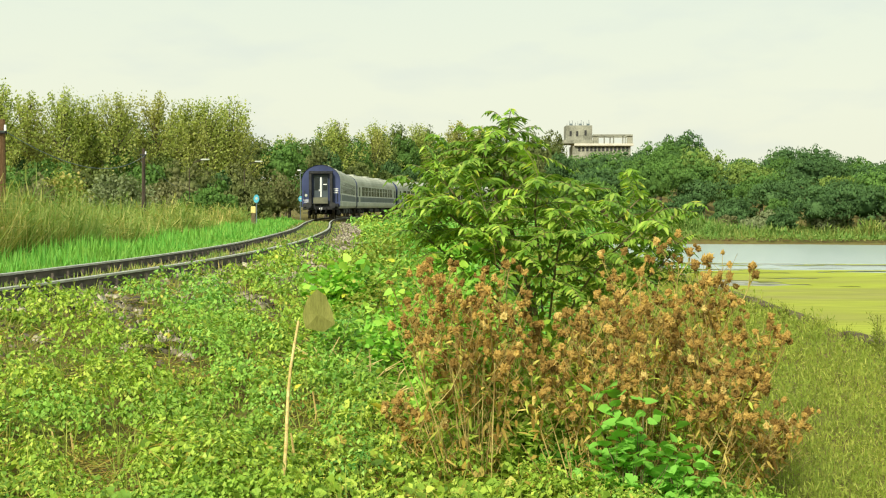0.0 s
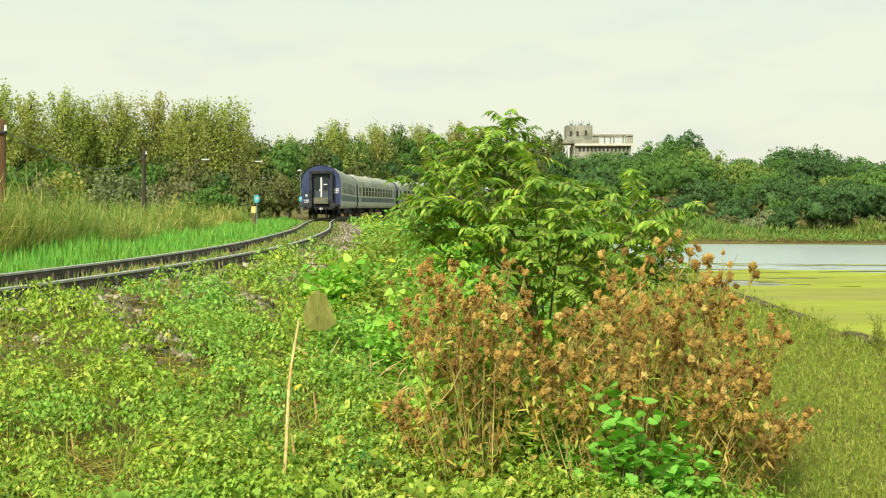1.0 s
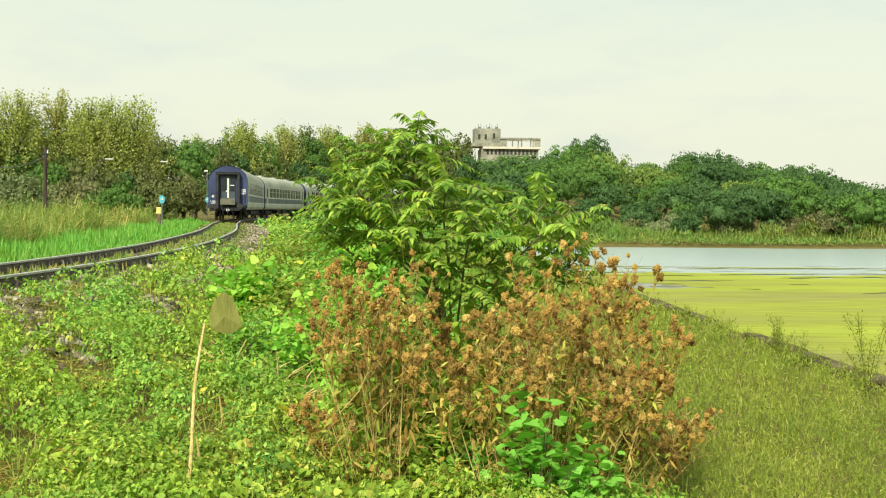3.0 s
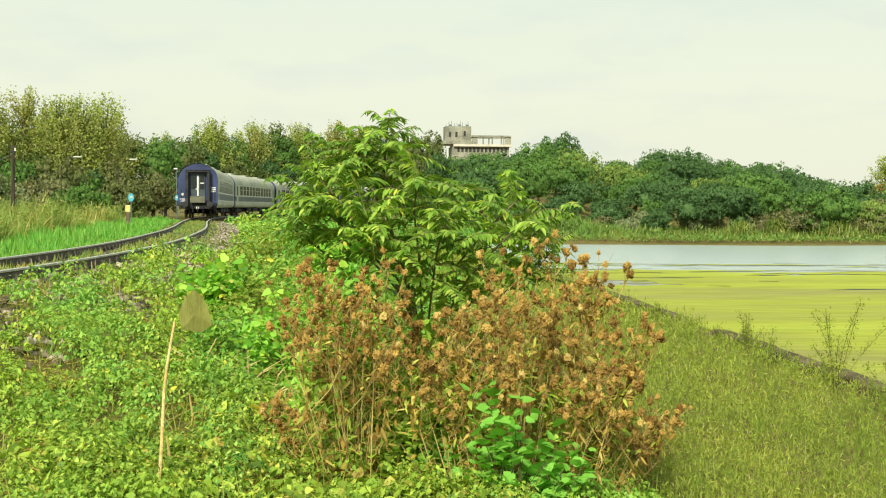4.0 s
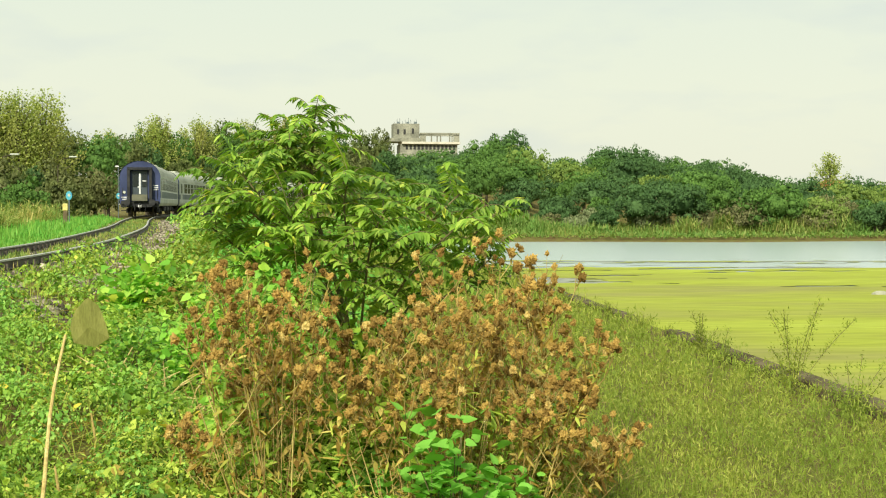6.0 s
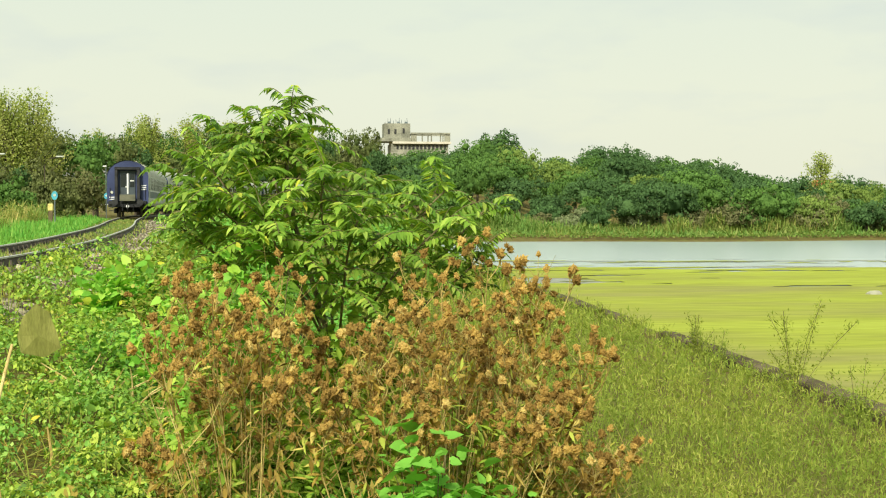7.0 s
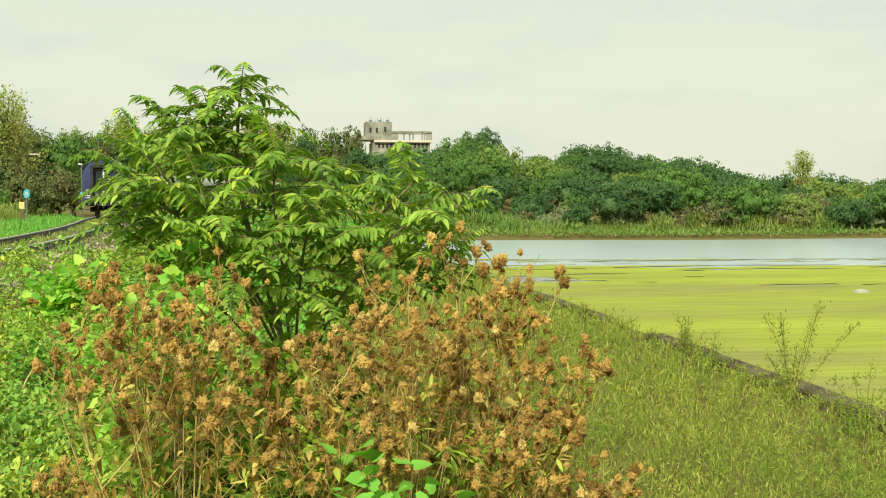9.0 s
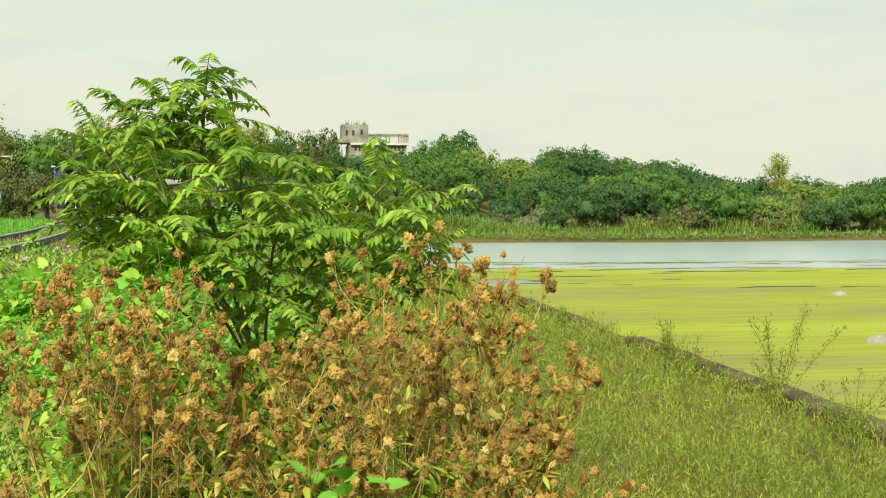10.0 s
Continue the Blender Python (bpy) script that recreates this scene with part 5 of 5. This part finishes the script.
def thistle(x, y, tip, seed, many, label):
    """A dried plant: a leaning stem, side branches in its upper part, seed heads and withered leaves."""
    r = np.random.default_rng(seed)
    zg = float(ground_z(x, y))
    root = np.array([x, y, zg])
    top = np.array(tip, float)
    t = empty("dried_thistle", pose(*root), label, "thistle", "dried thistles on the bank")
    st, lf = Heap(), Heap()
    bend = np.array([r.normal(0, 0.05), r.normal(0, 0.05), 0.08])
    line = np.array([(top - root) * f + bend * 4 * f * (1 - f) for f in np.linspace(0, 1, 8)])
    st.add(*sticks(line[:-1], line[1:], np.linspace(0.006, 0.003, 7), np.linspace(0.0055, 0.0025, 7), 5))
    heads = [line[-1]]
    length = np.linalg.norm(top - root)
    for i in range(many):
        f = 0.34 + 0.64 * (i + r.random()) / many
        p = np.array([np.interp(f, np.linspace(0, 1, 8), line[:, c]) for c in range(3)])
        an = i * 2.4 + r.uniform(-0.5, 0.5)
        ln = length * (0.42 - 0.26 * f) * r.uniform(0.7, 1.25)
        q = p + np.array([math.cos(an) * 0.55, math.sin(an) * 0.55, 0.85]) * ln
        mid = (p + q) / 2 + np.array([math.cos(an), math.sin(an), -0.3]) * ln * 0.08
        st.add(*sticks([p, mid], [mid, q], [0.004, 0.003], [0.003, 0.002], 4))
        for k in range(int(r.integers(2, 6))):
            hq = q + r.normal(0, 0.036, 3) + np.array([0, 0, 0.015])
            st.add(*sticks([mid + (q - mid) * 0.5], [hq], 0.0018, 0.0015, 3))
            heads.append(hq)
        # withered leaves hanging on the branch
        m = 5
        F = r.random(m)[:, None]
        lf.add(*leaves(LANCE, p + (q - p) * F, r.uniform(0, 6.3, m), r.normal(-0.35, 0.6, m), r.normal(0, 0.6, m), r.uniform(0.03, 0.09, m), r.uniform(0.010, 0.026, m)))
    for k, hq in enumerate(heads):
        hob = link("seed_head", HEADS[k % len(HEADS)], t)
        hob.matrix_basis = pose(*hq, r.uniform(-25, 25), r.uniform(-25, 25), r.uniform(0, 360)) @ Matrix.Scale(r.uniform(1.1, 2.8), 4)
    for k in range(4):
        an = r.uniform(0, 6.3)
        foot = np.array([math.cos(an), math.sin(an), 0]) * r.uniform(0.03, 0.16)
        up = foot * 1.6 + (top - root) * r.uniform(0.35, 0.7) + r.normal(0, 0.07, 3)
        st.add(*sticks([foot], [up], 0.005, 0.0025, 4))
    m = 70
    F = r.random(m) * 0.95
    base = np.stack([np.interp(F, np.linspace(0, 1, 8), line[:, c]) for c in range(3)], -1) + r.normal(0, 0.06, (m, 3))
    an = r.uniform(0, 6.3, m)
    st.add(*sticks(base, base + np.stack([np.cos(an) * 0.6, np.sin(an) * 0.6, r.normal(0.5, 0.5, m)], -1) * r.uniform(0.06, 0.2, (m, 1)), 0.0016, 0.001, 3))
    m = 84
    F = r.random(m) ** 1.3 * 0.9
    base = np.stack([np.interp(F, np.linspace(0, 1, 8), line[:, c]) for c in range(3)], -1) + r.normal(0, 0.035, (m, 3))
    lf.add(*leaves(LANCE, base, r.uniform(0, 6.3, m), r.normal(-0.5, 0.6, m), r.normal(0, 0.6, m), r.uniform(0.04, 0.13, m), r.uniform(0.012, 0.036, m)))
    link("stemwork", st.mesh("stemwork", M_DRYSTEM), t, kind="stuff")
    link("withered_foliage", lf.mesh("withered_foliage", L_DRY), t, kind="stuff")
    return t


TOP_X = np.array([-0.045, -0.02, 0.0, 0.034, 0.07, 0.098, 0.13, 0.149, 0.163, 0.186, 0.2235, 0.2375, 0.2586, 0.285, 0.295])
TOP_Y = np.array([0.075, 0.050, 0.046, 0.047, 0.062, 0.088, 0.070, 0.047, 0.036, 0.036, 0.050, 0.074, 0.082, 0.124, 0.150])
for i in range(38):
    f = (i + 0.5) / 38
    tx = -0.04 + 0.335 * f + rng.uniform(-0.006, 0.006)
    d = rng.uniform(8.2, 9.5)
    ty = float(np.interp(tx, TOP_X, TOP_Y)) + abs(rng.normal(0, 0.032)) + (0.05 if i % 3 == 0 else 0)
    tip = at(tx, ty, d)
    cx = 0.03 if tx < 0.07 else 0.155
    rx = (cx + (tx - cx) * (0.30 if tx < 0.07 else 0.62)) * d
    thistle(rx, d + rng.uniform(-0.2, 0.2), tip, 100 + i, int(rng.integers(8, 13)), "dried rust-brown thistle with fluffy seed heads")


# green stalks growing up through the thistles
h = Heap()
n = 9500
y = rng.uniform(8.5, 10.6, n)
x = y * rng.uniform(-0.02, 0.25, n)
ht = (0.20 + 0.70 * np.clip(wob(x * 2.2 + 1, y * 1.3) + 0.5, 0, 1)) * rng.random(n)
Q = np.stack([x, y, ground_z(x, y) + ht], -1)
h.add(*leaves(LANCE, Q, rng.uniform(0, 6.3, n), rng.normal(0.3, 0.5, n), rng.normal(0, 0.5, n), rng.uniform(0.04, 0.11, n), rng.uniform(0.018, 0.045, n)))
link("undergrowth", h.mesh("undergrowth", L_LIME), label="yellow-green weeds growing behind the dried thistles", category="weeds", kind="stuff")


# ---- young tree ----
def frond(p, an, pitch, ln, r, owner, leaf_len):
    """A pinnate leaf: a drooping midrib with pairs of lance-shaped leaflets."""
    m = 8
    f = np.linspace(0, 1, m)
    droop = r.uniform(0.40, 0.90)
    line = np.stack([ln * f * math.cos(pitch), np.zeros(m), ln * (f * math.sin(pitch) - droop * f ** 2 * 0.75)], -1)
    k = int(ln / 0.036)
    g = np.linspace(0.14, 1.0, k)
    pts = np.stack([np.interp(g, f, line[:, c]) for c in range(3)], -1)
    Vs, Fs, n0 = [], [], 0
    for s in (-1, 1):
        V, F = leaves(LANCE, pts, -math.pi / 2 + s * r.normal(1.12, 0.10, k), r.normal(-0.38, 0.22, k), s * r.normal(0.22, 0.14, k), leaf_len * np.sin(np.pi * np.clip(0.25 + 0.62 * g, 0, 1)) * r.uniform(0.85, 1.15, k), leaf_len * 0.28 * r.uniform(0.8, 1.2, k))
        Vs.append(V), Fs.append(F + n0)
        n0 += len(V)
    V, F = leaves(LANCE, pts[-1:], np.array([-math.pi / 2]), np.array([-0.7]), np.array([0.0]), np.array([leaf_len * 0.8]), np.array([leaf_len * 0.3]))
    Vs.append(V), Fs.append(F + n0)
    n0 += len(V)
    tri = np.concatenate(Fs)
    V, Q = sticks(line[:-1], line[1:], 0.0035, 0.0025, 4)
    Vs.append(V)
    ob = link("leaf", mesh_np("leaf", np.concatenate(Vs), [tri, Q + n0], [L_AIL, M_STEM], np.concatenate([np.zeros(len(tri)), np.ones(len(Q))])), owner)
    ob.matrix_basis = pose(*p, 0, 0, math.degrees(an))


AD = 10.6
root = at(0.086, 0.18, AD)
zg = float(ground_z(root[0], root[1]))
root[2] = zg
root = root + np.array([0.10, 0, 0])
ail = empty("young_tree", pose(*root), "young tree with long feathery pinnate green leaves", "tree")
stm = Heap()
ra = np.random.default_rng(11)
limbs_px = [
    # each: way points as tangents right and down of the level line, depth offset
    [(0.086, 0.18, 0), (0.075, 0.09, 0.0), (0.045, 0.0, 0.05), (0.047, -0.042, 0.0), (0.049, -0.064, 0.0)],
    [(0.080, 0.13, 0), (0.095, 0.06, -0.15), (0.128, 0.020, -0.3), (0.156, -0.007, -0.35)],
    [(0.082, 0.14, 0), (0.12, 0.07, 0.1), (0.162, 0.028, 0.2), (0.184, 0.006, 0.25)],
    [(0.078, 0.11, 0), (0.055, 0.05, -0.3), (0.020, 0.01, -0.5), (-0.005, -0.025, -0.55)],
    [(0.075, 0.09, 0), (0.04, 0.045, 0.3), (0.0, 0.02, 0.45), (-0.018, -0.005, 0.5)],
    [(0.07, 0.08, 0), (0.08, 0.01, 0.35), (0.092, -0.002, 0.5), (0.100, -0.010, 0.55)],
    [(0.078, 0.10, 0), (0.075, 0.04, -0.4), (0.07, 0.0, -0.6), (0.075, -0.02, -0.7)],
    [(0.05, 0.02, 0.05), (0.035, -0.02, 0.05), (0.030, -0.035, 0.1), (0.030, -0.048, 0.1)],
    [(0.082, 0.14, 0), (0.13, 0.08, 0.0), (0.165, 0.055, 0.1), (0.180, 0.04, 0.1)],
    [(0.082, 0.13, 0), (0.105, 0.07, -0.5), (0.135, 0.035, -0.75), (0.16, 0.012, -0.8)],
    [(0.080, 0.12, 0), (0.045, 0.08, 0.2), (0.002, 0.040, 0.2), (-0.026, 0.018, 0.2)],
    [(0.080, 0.12, 0), (0.085, 0.07, -0.6), (0.09, 0.03, -0.8), (0.10, 0.005, -0.85)],
    [(0.078, 0.11, 0), (0.06, 0.07, -0.6), (0.04, 0.03, -0.8), (0.03, 0.0, -0.85)],
    [(0.072, 0.08, 0), (0.03, 0.03, -0.1), (-0.005, 0.0, -0.2), (-0.022, -0.014, -0.2)],
    [(0.062, 0.05, 0), (0.03, 0.005, 0.2), (0.012, -0.025, 0.3), (0.008, -0.040, 0.3)],
]
for j, way in enumerate(limbs_px):
    pts = np.array([at(px + 0.003, py, AD + dd) for px, py, dd in way]) - root
    g = np.linspace(0, 1, 12)
    line = np.stack([np.interp(g, np.linspace(0, 1, len(pts)), pts[:, c]) for c in range(3)], -1)
    for c in range(3):
        line[1:-1, c] = (line[:-2, c] + line[1:-1, c] * 2 + line[2:, c]) / 4
    r0 = 0.026 if j == 0 else 0.011
    stm.add(*sticks(line[:-1], line[1:], np.linspace(r0, 0.007, 11), np.linspace(r0 * 0.95, 0.006, 11), 7))
    nf = 26 if j == 0 else 18
    for k in range(nf):
        f0 = 0.44 if j == 0 else 0.41
        f = f0 + (1 - f0) * (k + 0.6) / nf
        p = np.array([np.interp(f, g, line[:, c]) for c in range(3)])
        frond(p, k * 2.4 + j + ra.uniform(-0.4, 0.4), 0.22 + 0.85 * f ** 3 + ra.uniform(-0.25, 0.25), ra.uniform(0.40, 0.62) * (1.0 if f < 0.9 else 0.85), ra, ail, ra.uniform(0.105, 0.14))
link("trunk", stm.mesh("trunk", M_STEM, True), ail)


# ---- shrubs and vine mounds on the bank ----
VINE_LEAF = mesh_np("leaf", *[(HEART[0] * np.array([1.05, 1, 1])), [HEART[1]]], [leaf_mat("climbing_vine_leaf", [(0.0, (0.17, 0.46, 0.05)), (1.0, (0.30, 0.62, 0.10))], None, 1, 0.5, 0.4)])


def stand(px, py):
    """Distance at which the bank is met along a bearing and a slope below the level line."""
    for d in np.arange(6.0, 60.0, 0.1):
        if EYE - float(ground_z(px * d, d)) <= py * d:
            return float(d)
    return 60.0


def leafy_mound(name, px, py, d, wide, high, count, size, leaf, label, shape=HEART, single=False):
    x = px * d
    zg = float(ground_z(x, d))
    s = empty(name, pose(x, d, zg), label, "shrub", "shrubs on the bank")
    r = np.random.default_rng(int(1000 * d + 77 * px))
    hp, tw = Heap(), Heap()
    q = r.normal(size=(count, 3))
    q /= np.linalg.norm(q, axis=1, keepdims=True)
    rad = r.uniform(0.55, 1.0, count) * (1 + 0.28 * np.sin(q[:, 0] * 5 + d) * np.cos(q[:, 2] * 6 + 2) + 0.2 * np.sin(q[:, 1] * 7))
    P = q * rad[:, None] * np.array([wide, wide * 0.8, high])
    P[:, 2] = np.abs(P[:, 2])
    idx = r.integers(0, count, 50)
    tw.add(*sticks(np.zeros((50, 3)) + r.normal(0, 0.05, (50, 3)) * (1, 1, 0), P[idx] * 0.95, 0.006, 0.002, 4))
    link("branchwork", tw.mesh("branchwork", M_STEM), s, kind="stuff")
    if single:
        for k in range(count):
            ob = link("leaf", VINE_LEAF, s)
            ob.matrix_basis = pose(*P[k], math.degrees(r.normal(0.35, 0.45)), math.degrees(r.normal(0, 0.4)), r.uniform(0, 360)) @ Matrix.Scale(size * r.uniform(0.6, 1.3), 4)
        return
    hp.add(*leaves(shape, P, r.uniform(0, 6.3, count), r.normal(0.25, 0.5, count), r.normal(0, 0.5, count), size * r.uniform(0.6, 1.3, count), size * r.uniform(0.6, 1.1, count)))
    link("foliage", hp.mesh("foliage", leaf), s)


d1, d2, d3 = stand(-0.083, 0.092), stand(-0.060, 0.090), stand(0.004, 0.075)
for px, py, d, wide, high, count, size, leaf, lab, shp in [
    (-0.085, 0, d1, 0.027 * d1, 0.044 * d1, 700, 0.0075 * d1, L_VINE, "dense mound of green vine leaves on the bank", HEART),
    (-0.062, 0, d2, 0.020 * d2, 0.038 * d2, 450, 0.0070 * d2, L_SHRUB, "dense dark green shrub on the bank", HEART),
    (0.004, 0, d3, 0.024 * d3, 0.046 * d3, 800, 0.0072 * d3, L_VINE, "tall mound of lime-green vine leaves", HEART),
    (0.152, 0, 8.1, 0.36, 0.84, 300, 0.085, L_VINE, "bright green broad-leaved vine climbing dried thistles", HEART),
    (0.195, 0, 8.15, 0.30, 0.50, 200, 0.08, L_VINE, "bright green broad-leaved vine climbing dried thistles", HEART),
    (0.015, 0, 9.7, 0.42, 1.42, 1500, 0.075, L_VINE, "tall mound of lime-green vine leaves", HEART),
    (-0.03, 0, 12.3, 0.45, 0.95, 800, 0.08, L_VINE, "mound of lime-green vine leaves", HEART),
    (0.060, 0, 9.25, 0.42, 0.74, 1800, 0.075, L_LIME, "mound of feathery yellow-green weeds", LANCE),
    (0.095, 0, 9.0, 0.42, 0.70, 1800, 0.07, L_LIME, "mound of feathery yellow-green weeds", LANCE),
    (0.095, 0, 8.7, 0.30, 0.42, 280, 0.065, L_VINE, "mound of lime-green vine leaves", HEART),
    (0.035, 0, 9.4, 0.34, 0.95, 700, 0.065, L_VINE, "mound of lime-green vine leaves", HEART),
    (0.092, 0, 10.2, 0.36, 1.15, 1500, 0.09, L_LIME, "leafy green shoots round the foot of the young tree", LANCE),
    (0.118, 0, 10.2, 0.30, 1.0, 900, 0.09, L_SLOPE, "feathery yellow-green weed clump", LANCE),
    (-0.085, 0, 13.2, 0.42, 0.62, 900, 0.06, L_SHRUB, "dense dark green shrub on the bank", DIAMOND),
    (-0.062, 0, 13.8, 0.36, 0.60, 800, 0.06, L_SHRUB, "dense dark green shrub on the bank", DIAMOND),
    (-0.045, 0, 17, 0.7, 0.75, 1400, 0.06, L_SLOPE, "feathery yellow-green weed clump", LANCE),
    (-0.060, 0, 23, 0.8, 0.62, 1300, 0.08, L_SLOPE, "feathery yellow-green weed clump", LANCE),
    (-0.025, 0, 20, 0.9, 0.85, 1500, 0.07, L_SHRUB, "dense dark green shrub on the bank", DIAMOND),
    (-0.008, 0, 16, 0.7, 0.95, 1300, 0.07, L_SHRUB, "dense dark green shrub on the bank", DIAMOND),
    (-0.04, 0, 30, 1.2, 0.85, 1300, 0.10, L_SLOPE, "feathery yellow-green weed clump", LANCE),
    (0.0, 0, 28, 1.4, 1.2, 1600, 0.10, L_GRASS, "fresh green shrub on the bank", DIAMOND),
    (0.07, 0, 15, 0.8, 0.9, 1300, 0.07, L_GRASS, "fresh green shrub on the bank", DIAMOND),
    (0.045, 0, 22, 1.3, 1.1, 1500, 0.09, L_GRASS, "fresh green shrub on the bank", DIAMOND),
    (0.115, 0, 13.5, 0.6, 0.6, 1000, 0.05, L_SLOPE, "feathery yellow-green weed clump", LANCE),
    (-0.02, 0, 45, 2.2, 1.3, 1800, 0.14, L_GRASS, "fresh green shrub on the bank", DIAMOND),
    (0.03, 0, 50, 3.0, 1.6, 2200, 0.16, L_SHRUB, "dense dark green shrub on the bank", DIAMOND),
    (0.09, 0, 60, 3.2, 1.7, 2200, 0.18, L_GRASS, "fresh green shrub on the bank", DIAMOND),
    (-0.005, 0, 75, 3.2, 1.9, 2200, 0.2, L_GRASS, "fresh green shrub on the bank", DIAMOND)]:
    leafy_mound("shrub", px, py, d, wide, high, count, size, leaf, lab, shp, d < 9)

# ---- dry cane with a withered leaf ----
p0 = at(-0.1345, 0.236, 7.1)
p0[2] = float(ground_z(p0[0], p0[1]))
p1 = at(-0.1175, 0.093, 8.3)
cane = empty("dry_cane", pose(*p0), "leaning dry yellow cane with a withered leaf", "cane")
v = p1 - p0
pts = [tuple(v * f + np.array([0.012 * math.sin(7 * f), 0, 0.03 * math.sin(3 * f)])) for f in np.linspace(-0.05, 1, 9)]
part("stalk", tube(pts, [0.0135 - 0.0007 * k for k in range(9)], 8), M_CANE, cane, "jointed straw-yellow stalk")
for k in range(1, 8):
    q = Vector(pts[k])
    part("joint", rod(q - Vector((0, 0, 0.006)), q + Vector((0, 0, 0.006)), 0.0160 - 0.0007 * k, None, 8), M_CANE, cane)
M_OLDLEAF = plain_mat("olive_brown_dead_leaf", (0.33, 0.34, 0.08), (0.47, 0.46, 0.13), 9.0, 0.8, stretch=(6, 1, 0.6))
bm = bmesh.new()
prof = [(-0.085, 0.00), (-0.105, 0.09), (-0.075, 0.19), (-0.01, 0.26), (0.05, 0.21), (0.09, 0.10), (0.11, 0.02), (0.03, -0.03)]
top_v = [bm.verts.new((x, 0.03 * math.sin(x * 20), z)) for x, z in prof]
mid_v = bm.verts.new((0.0, -0.012, 0.09))
for i in range(len(prof)):
    bm.faces.new((top_v[i], top_v[(i + 1) % len(prof)], mid_v))
r_ = bmesh.ops.solidify(bm, geom=bm.faces[:], thickness=0.006)
lf = part("withered_leaf", bm, M_OLDLEAF, cane, "large olive-brown withered leaf")
lf.location = tuple(v + np.array([0.14, 0.02, -0.04]))
for bx, by, d, hh in ((-0.121, 0.21, 8.0, 0.36), (-0.1035, 0.16, 9.6, 0.35), (-0.315, 0.21, 7.9, 0.25), (-0.30, 0.20, 8.0, 0.22)):
    q = at(bx, by, d)
    q[2] = float(ground_z(q[0], q[1]))
    tagged(part("dry_stalk", tube([(q[0], q[1], q[2] - 0.05), (q[0] + 0.01, q[1], q[2] + hh * 0.5), (q[0] - 0.02, q[1] + 0.03, q[2] + hh)], [0.012, 0.010, 0.006], 6), M_DRYSTEM, None), "short dry brown stalk standing in the creepers", "stalk")


# ---- tall weeds by the lake wall ----
def tall_weed(x, y, hgt, seed):
    r = np.random.default_rng(seed)
    zg = float(ground_z(x, y))
    t = empty("tall_weed", pose(x, y, zg), "tall thin green weed by the lake wall", "weed", "tall weeds by the wall")
    st, lv = Heap(), Heap()
    for k in range(int(r.integers(6, 10))):
        tip = np.array([r.normal(0, 0.20 * hgt), r.normal(0, 0.2 * hgt), hgt * r.uniform(0.5, 1.0)])
        sag = np.array([r.normal(0, 0.16), r.normal(0, 0.16), 0]) * hgt
        line = np.array([tip * f + sag * f * f for f in np.linspace(-0.05, 1, 6)])
        st.add(*sticks(line[:-1], line[1:], 0.0035, 0.003, 4))
        m = int(120 * hgt)
        F = r.uniform(0.25, 1.0, m)[:, None]
        lv.add(*leaves(LANCE, tip * F + sag * F * F + r.normal(0, 0.035, (m, 3)), r.uniform(0, 6.3, m), r.normal(0.55, 0.4, m), r.normal(0, 0.5, m), r.uniform(0.03, 0.07, m), r.uniform(0.009, 0.018, m)))
    link("stalkwork", st.mesh("stalkwork", M_STEM), t, kind="stuff")
    link("foliage", lv.mesh("foliage", L_SLOPE), t)


for k, (y, off, hh) in enumerate([(16.6, -0.5, 1.35), (20.5, -0.5, 0.85), (19.9, -0.4, 0.6), (27.5, -0.35, 0.5), (14.5, -0.6, 0.8), (24.6, -0.4, 0.4)]):
    tall_weed(float(wall_x(y)) + off, y, hh, 40 + k)


# ---- pale dead twigs lying on the bank ----
def dead_twig(px, d, seed, label):
    r = np.random.default_rng(seed)
    x = px * d
    t = empty("dead_twig", pose(x, d, float(ground_z(x, d)) + 0.16), label, "twig", "dead twigs on the bank")
    for k in range(6):
        an = r.uniform(-0.5, 3.6)
        ln = r.uniform(0.18, 0.5)
        tip = Vector((math.cos(an) * ln, r.uniform(-0.15, 0.15), abs(math.sin(an)) * ln * 0.7))
        mid = tip * 0.5 + Vector((0, 0, r.uniform(0.0, 0.06)))
        part("branch", tube([(0, 0, -0.15 if k == 0 else 0), mid, tip], [0.009, 0.007, 0.004], 5), M_CANE, t)


for px, d, seed in ((-0.058, 11.6, 1), (-0.075, 11.9, 2), (-0.040, 11.0, 3), (-0.095, 12.4, 4)):
    dead_twig(px, d, seed, "pale dead branched twig among the creepers")


def fallen_leaf(px, py, d, seed):
    r = np.random.default_rng(seed)
    x = px * d
    ob = link("yellow_leaf", YELLOW_LEAF, None, "yellowed vine leaf lying on the creepers", "leaf", "yellowed leaves on the bank")
    ob.matrix_basis = pose(x, d, float(ground_z(x, d)) + 0.22, r.uniform(25, 60), r.uniform(-25, 25), r.uniform(0, 360)) @ Matrix.Scale(r.uniform(0.07, 0.11), 4)


YELLOW_LEAF = mesh_np("yellow_leaf", HEART[0], [HEART[1]], [leaf_mat("yellowed_leaf", [(0.0, (0.74, 0.58, 0.05)), (1.0, (0.84, 0.70, 0.10))], None, 1, 0.6, 0.4)])
for k, (px, py, d) in enumerate([(-0.17, 0.16, 11.2), (-0.138, 0.155, 11.3), (-0.036, 0.17, 10.6), (-0.206, 0.185, 9.6), (-0.078, 0.14, 12.2), (-0.075, 0.15, 11.8), (-0.14, 0.20, 9.2), (-0.12, 0.17, 10.4), (-0.05, 0.18, 9.9), (0.0, 0.19, 9.0)]):
    fallen_leaf(px, py, d, k)
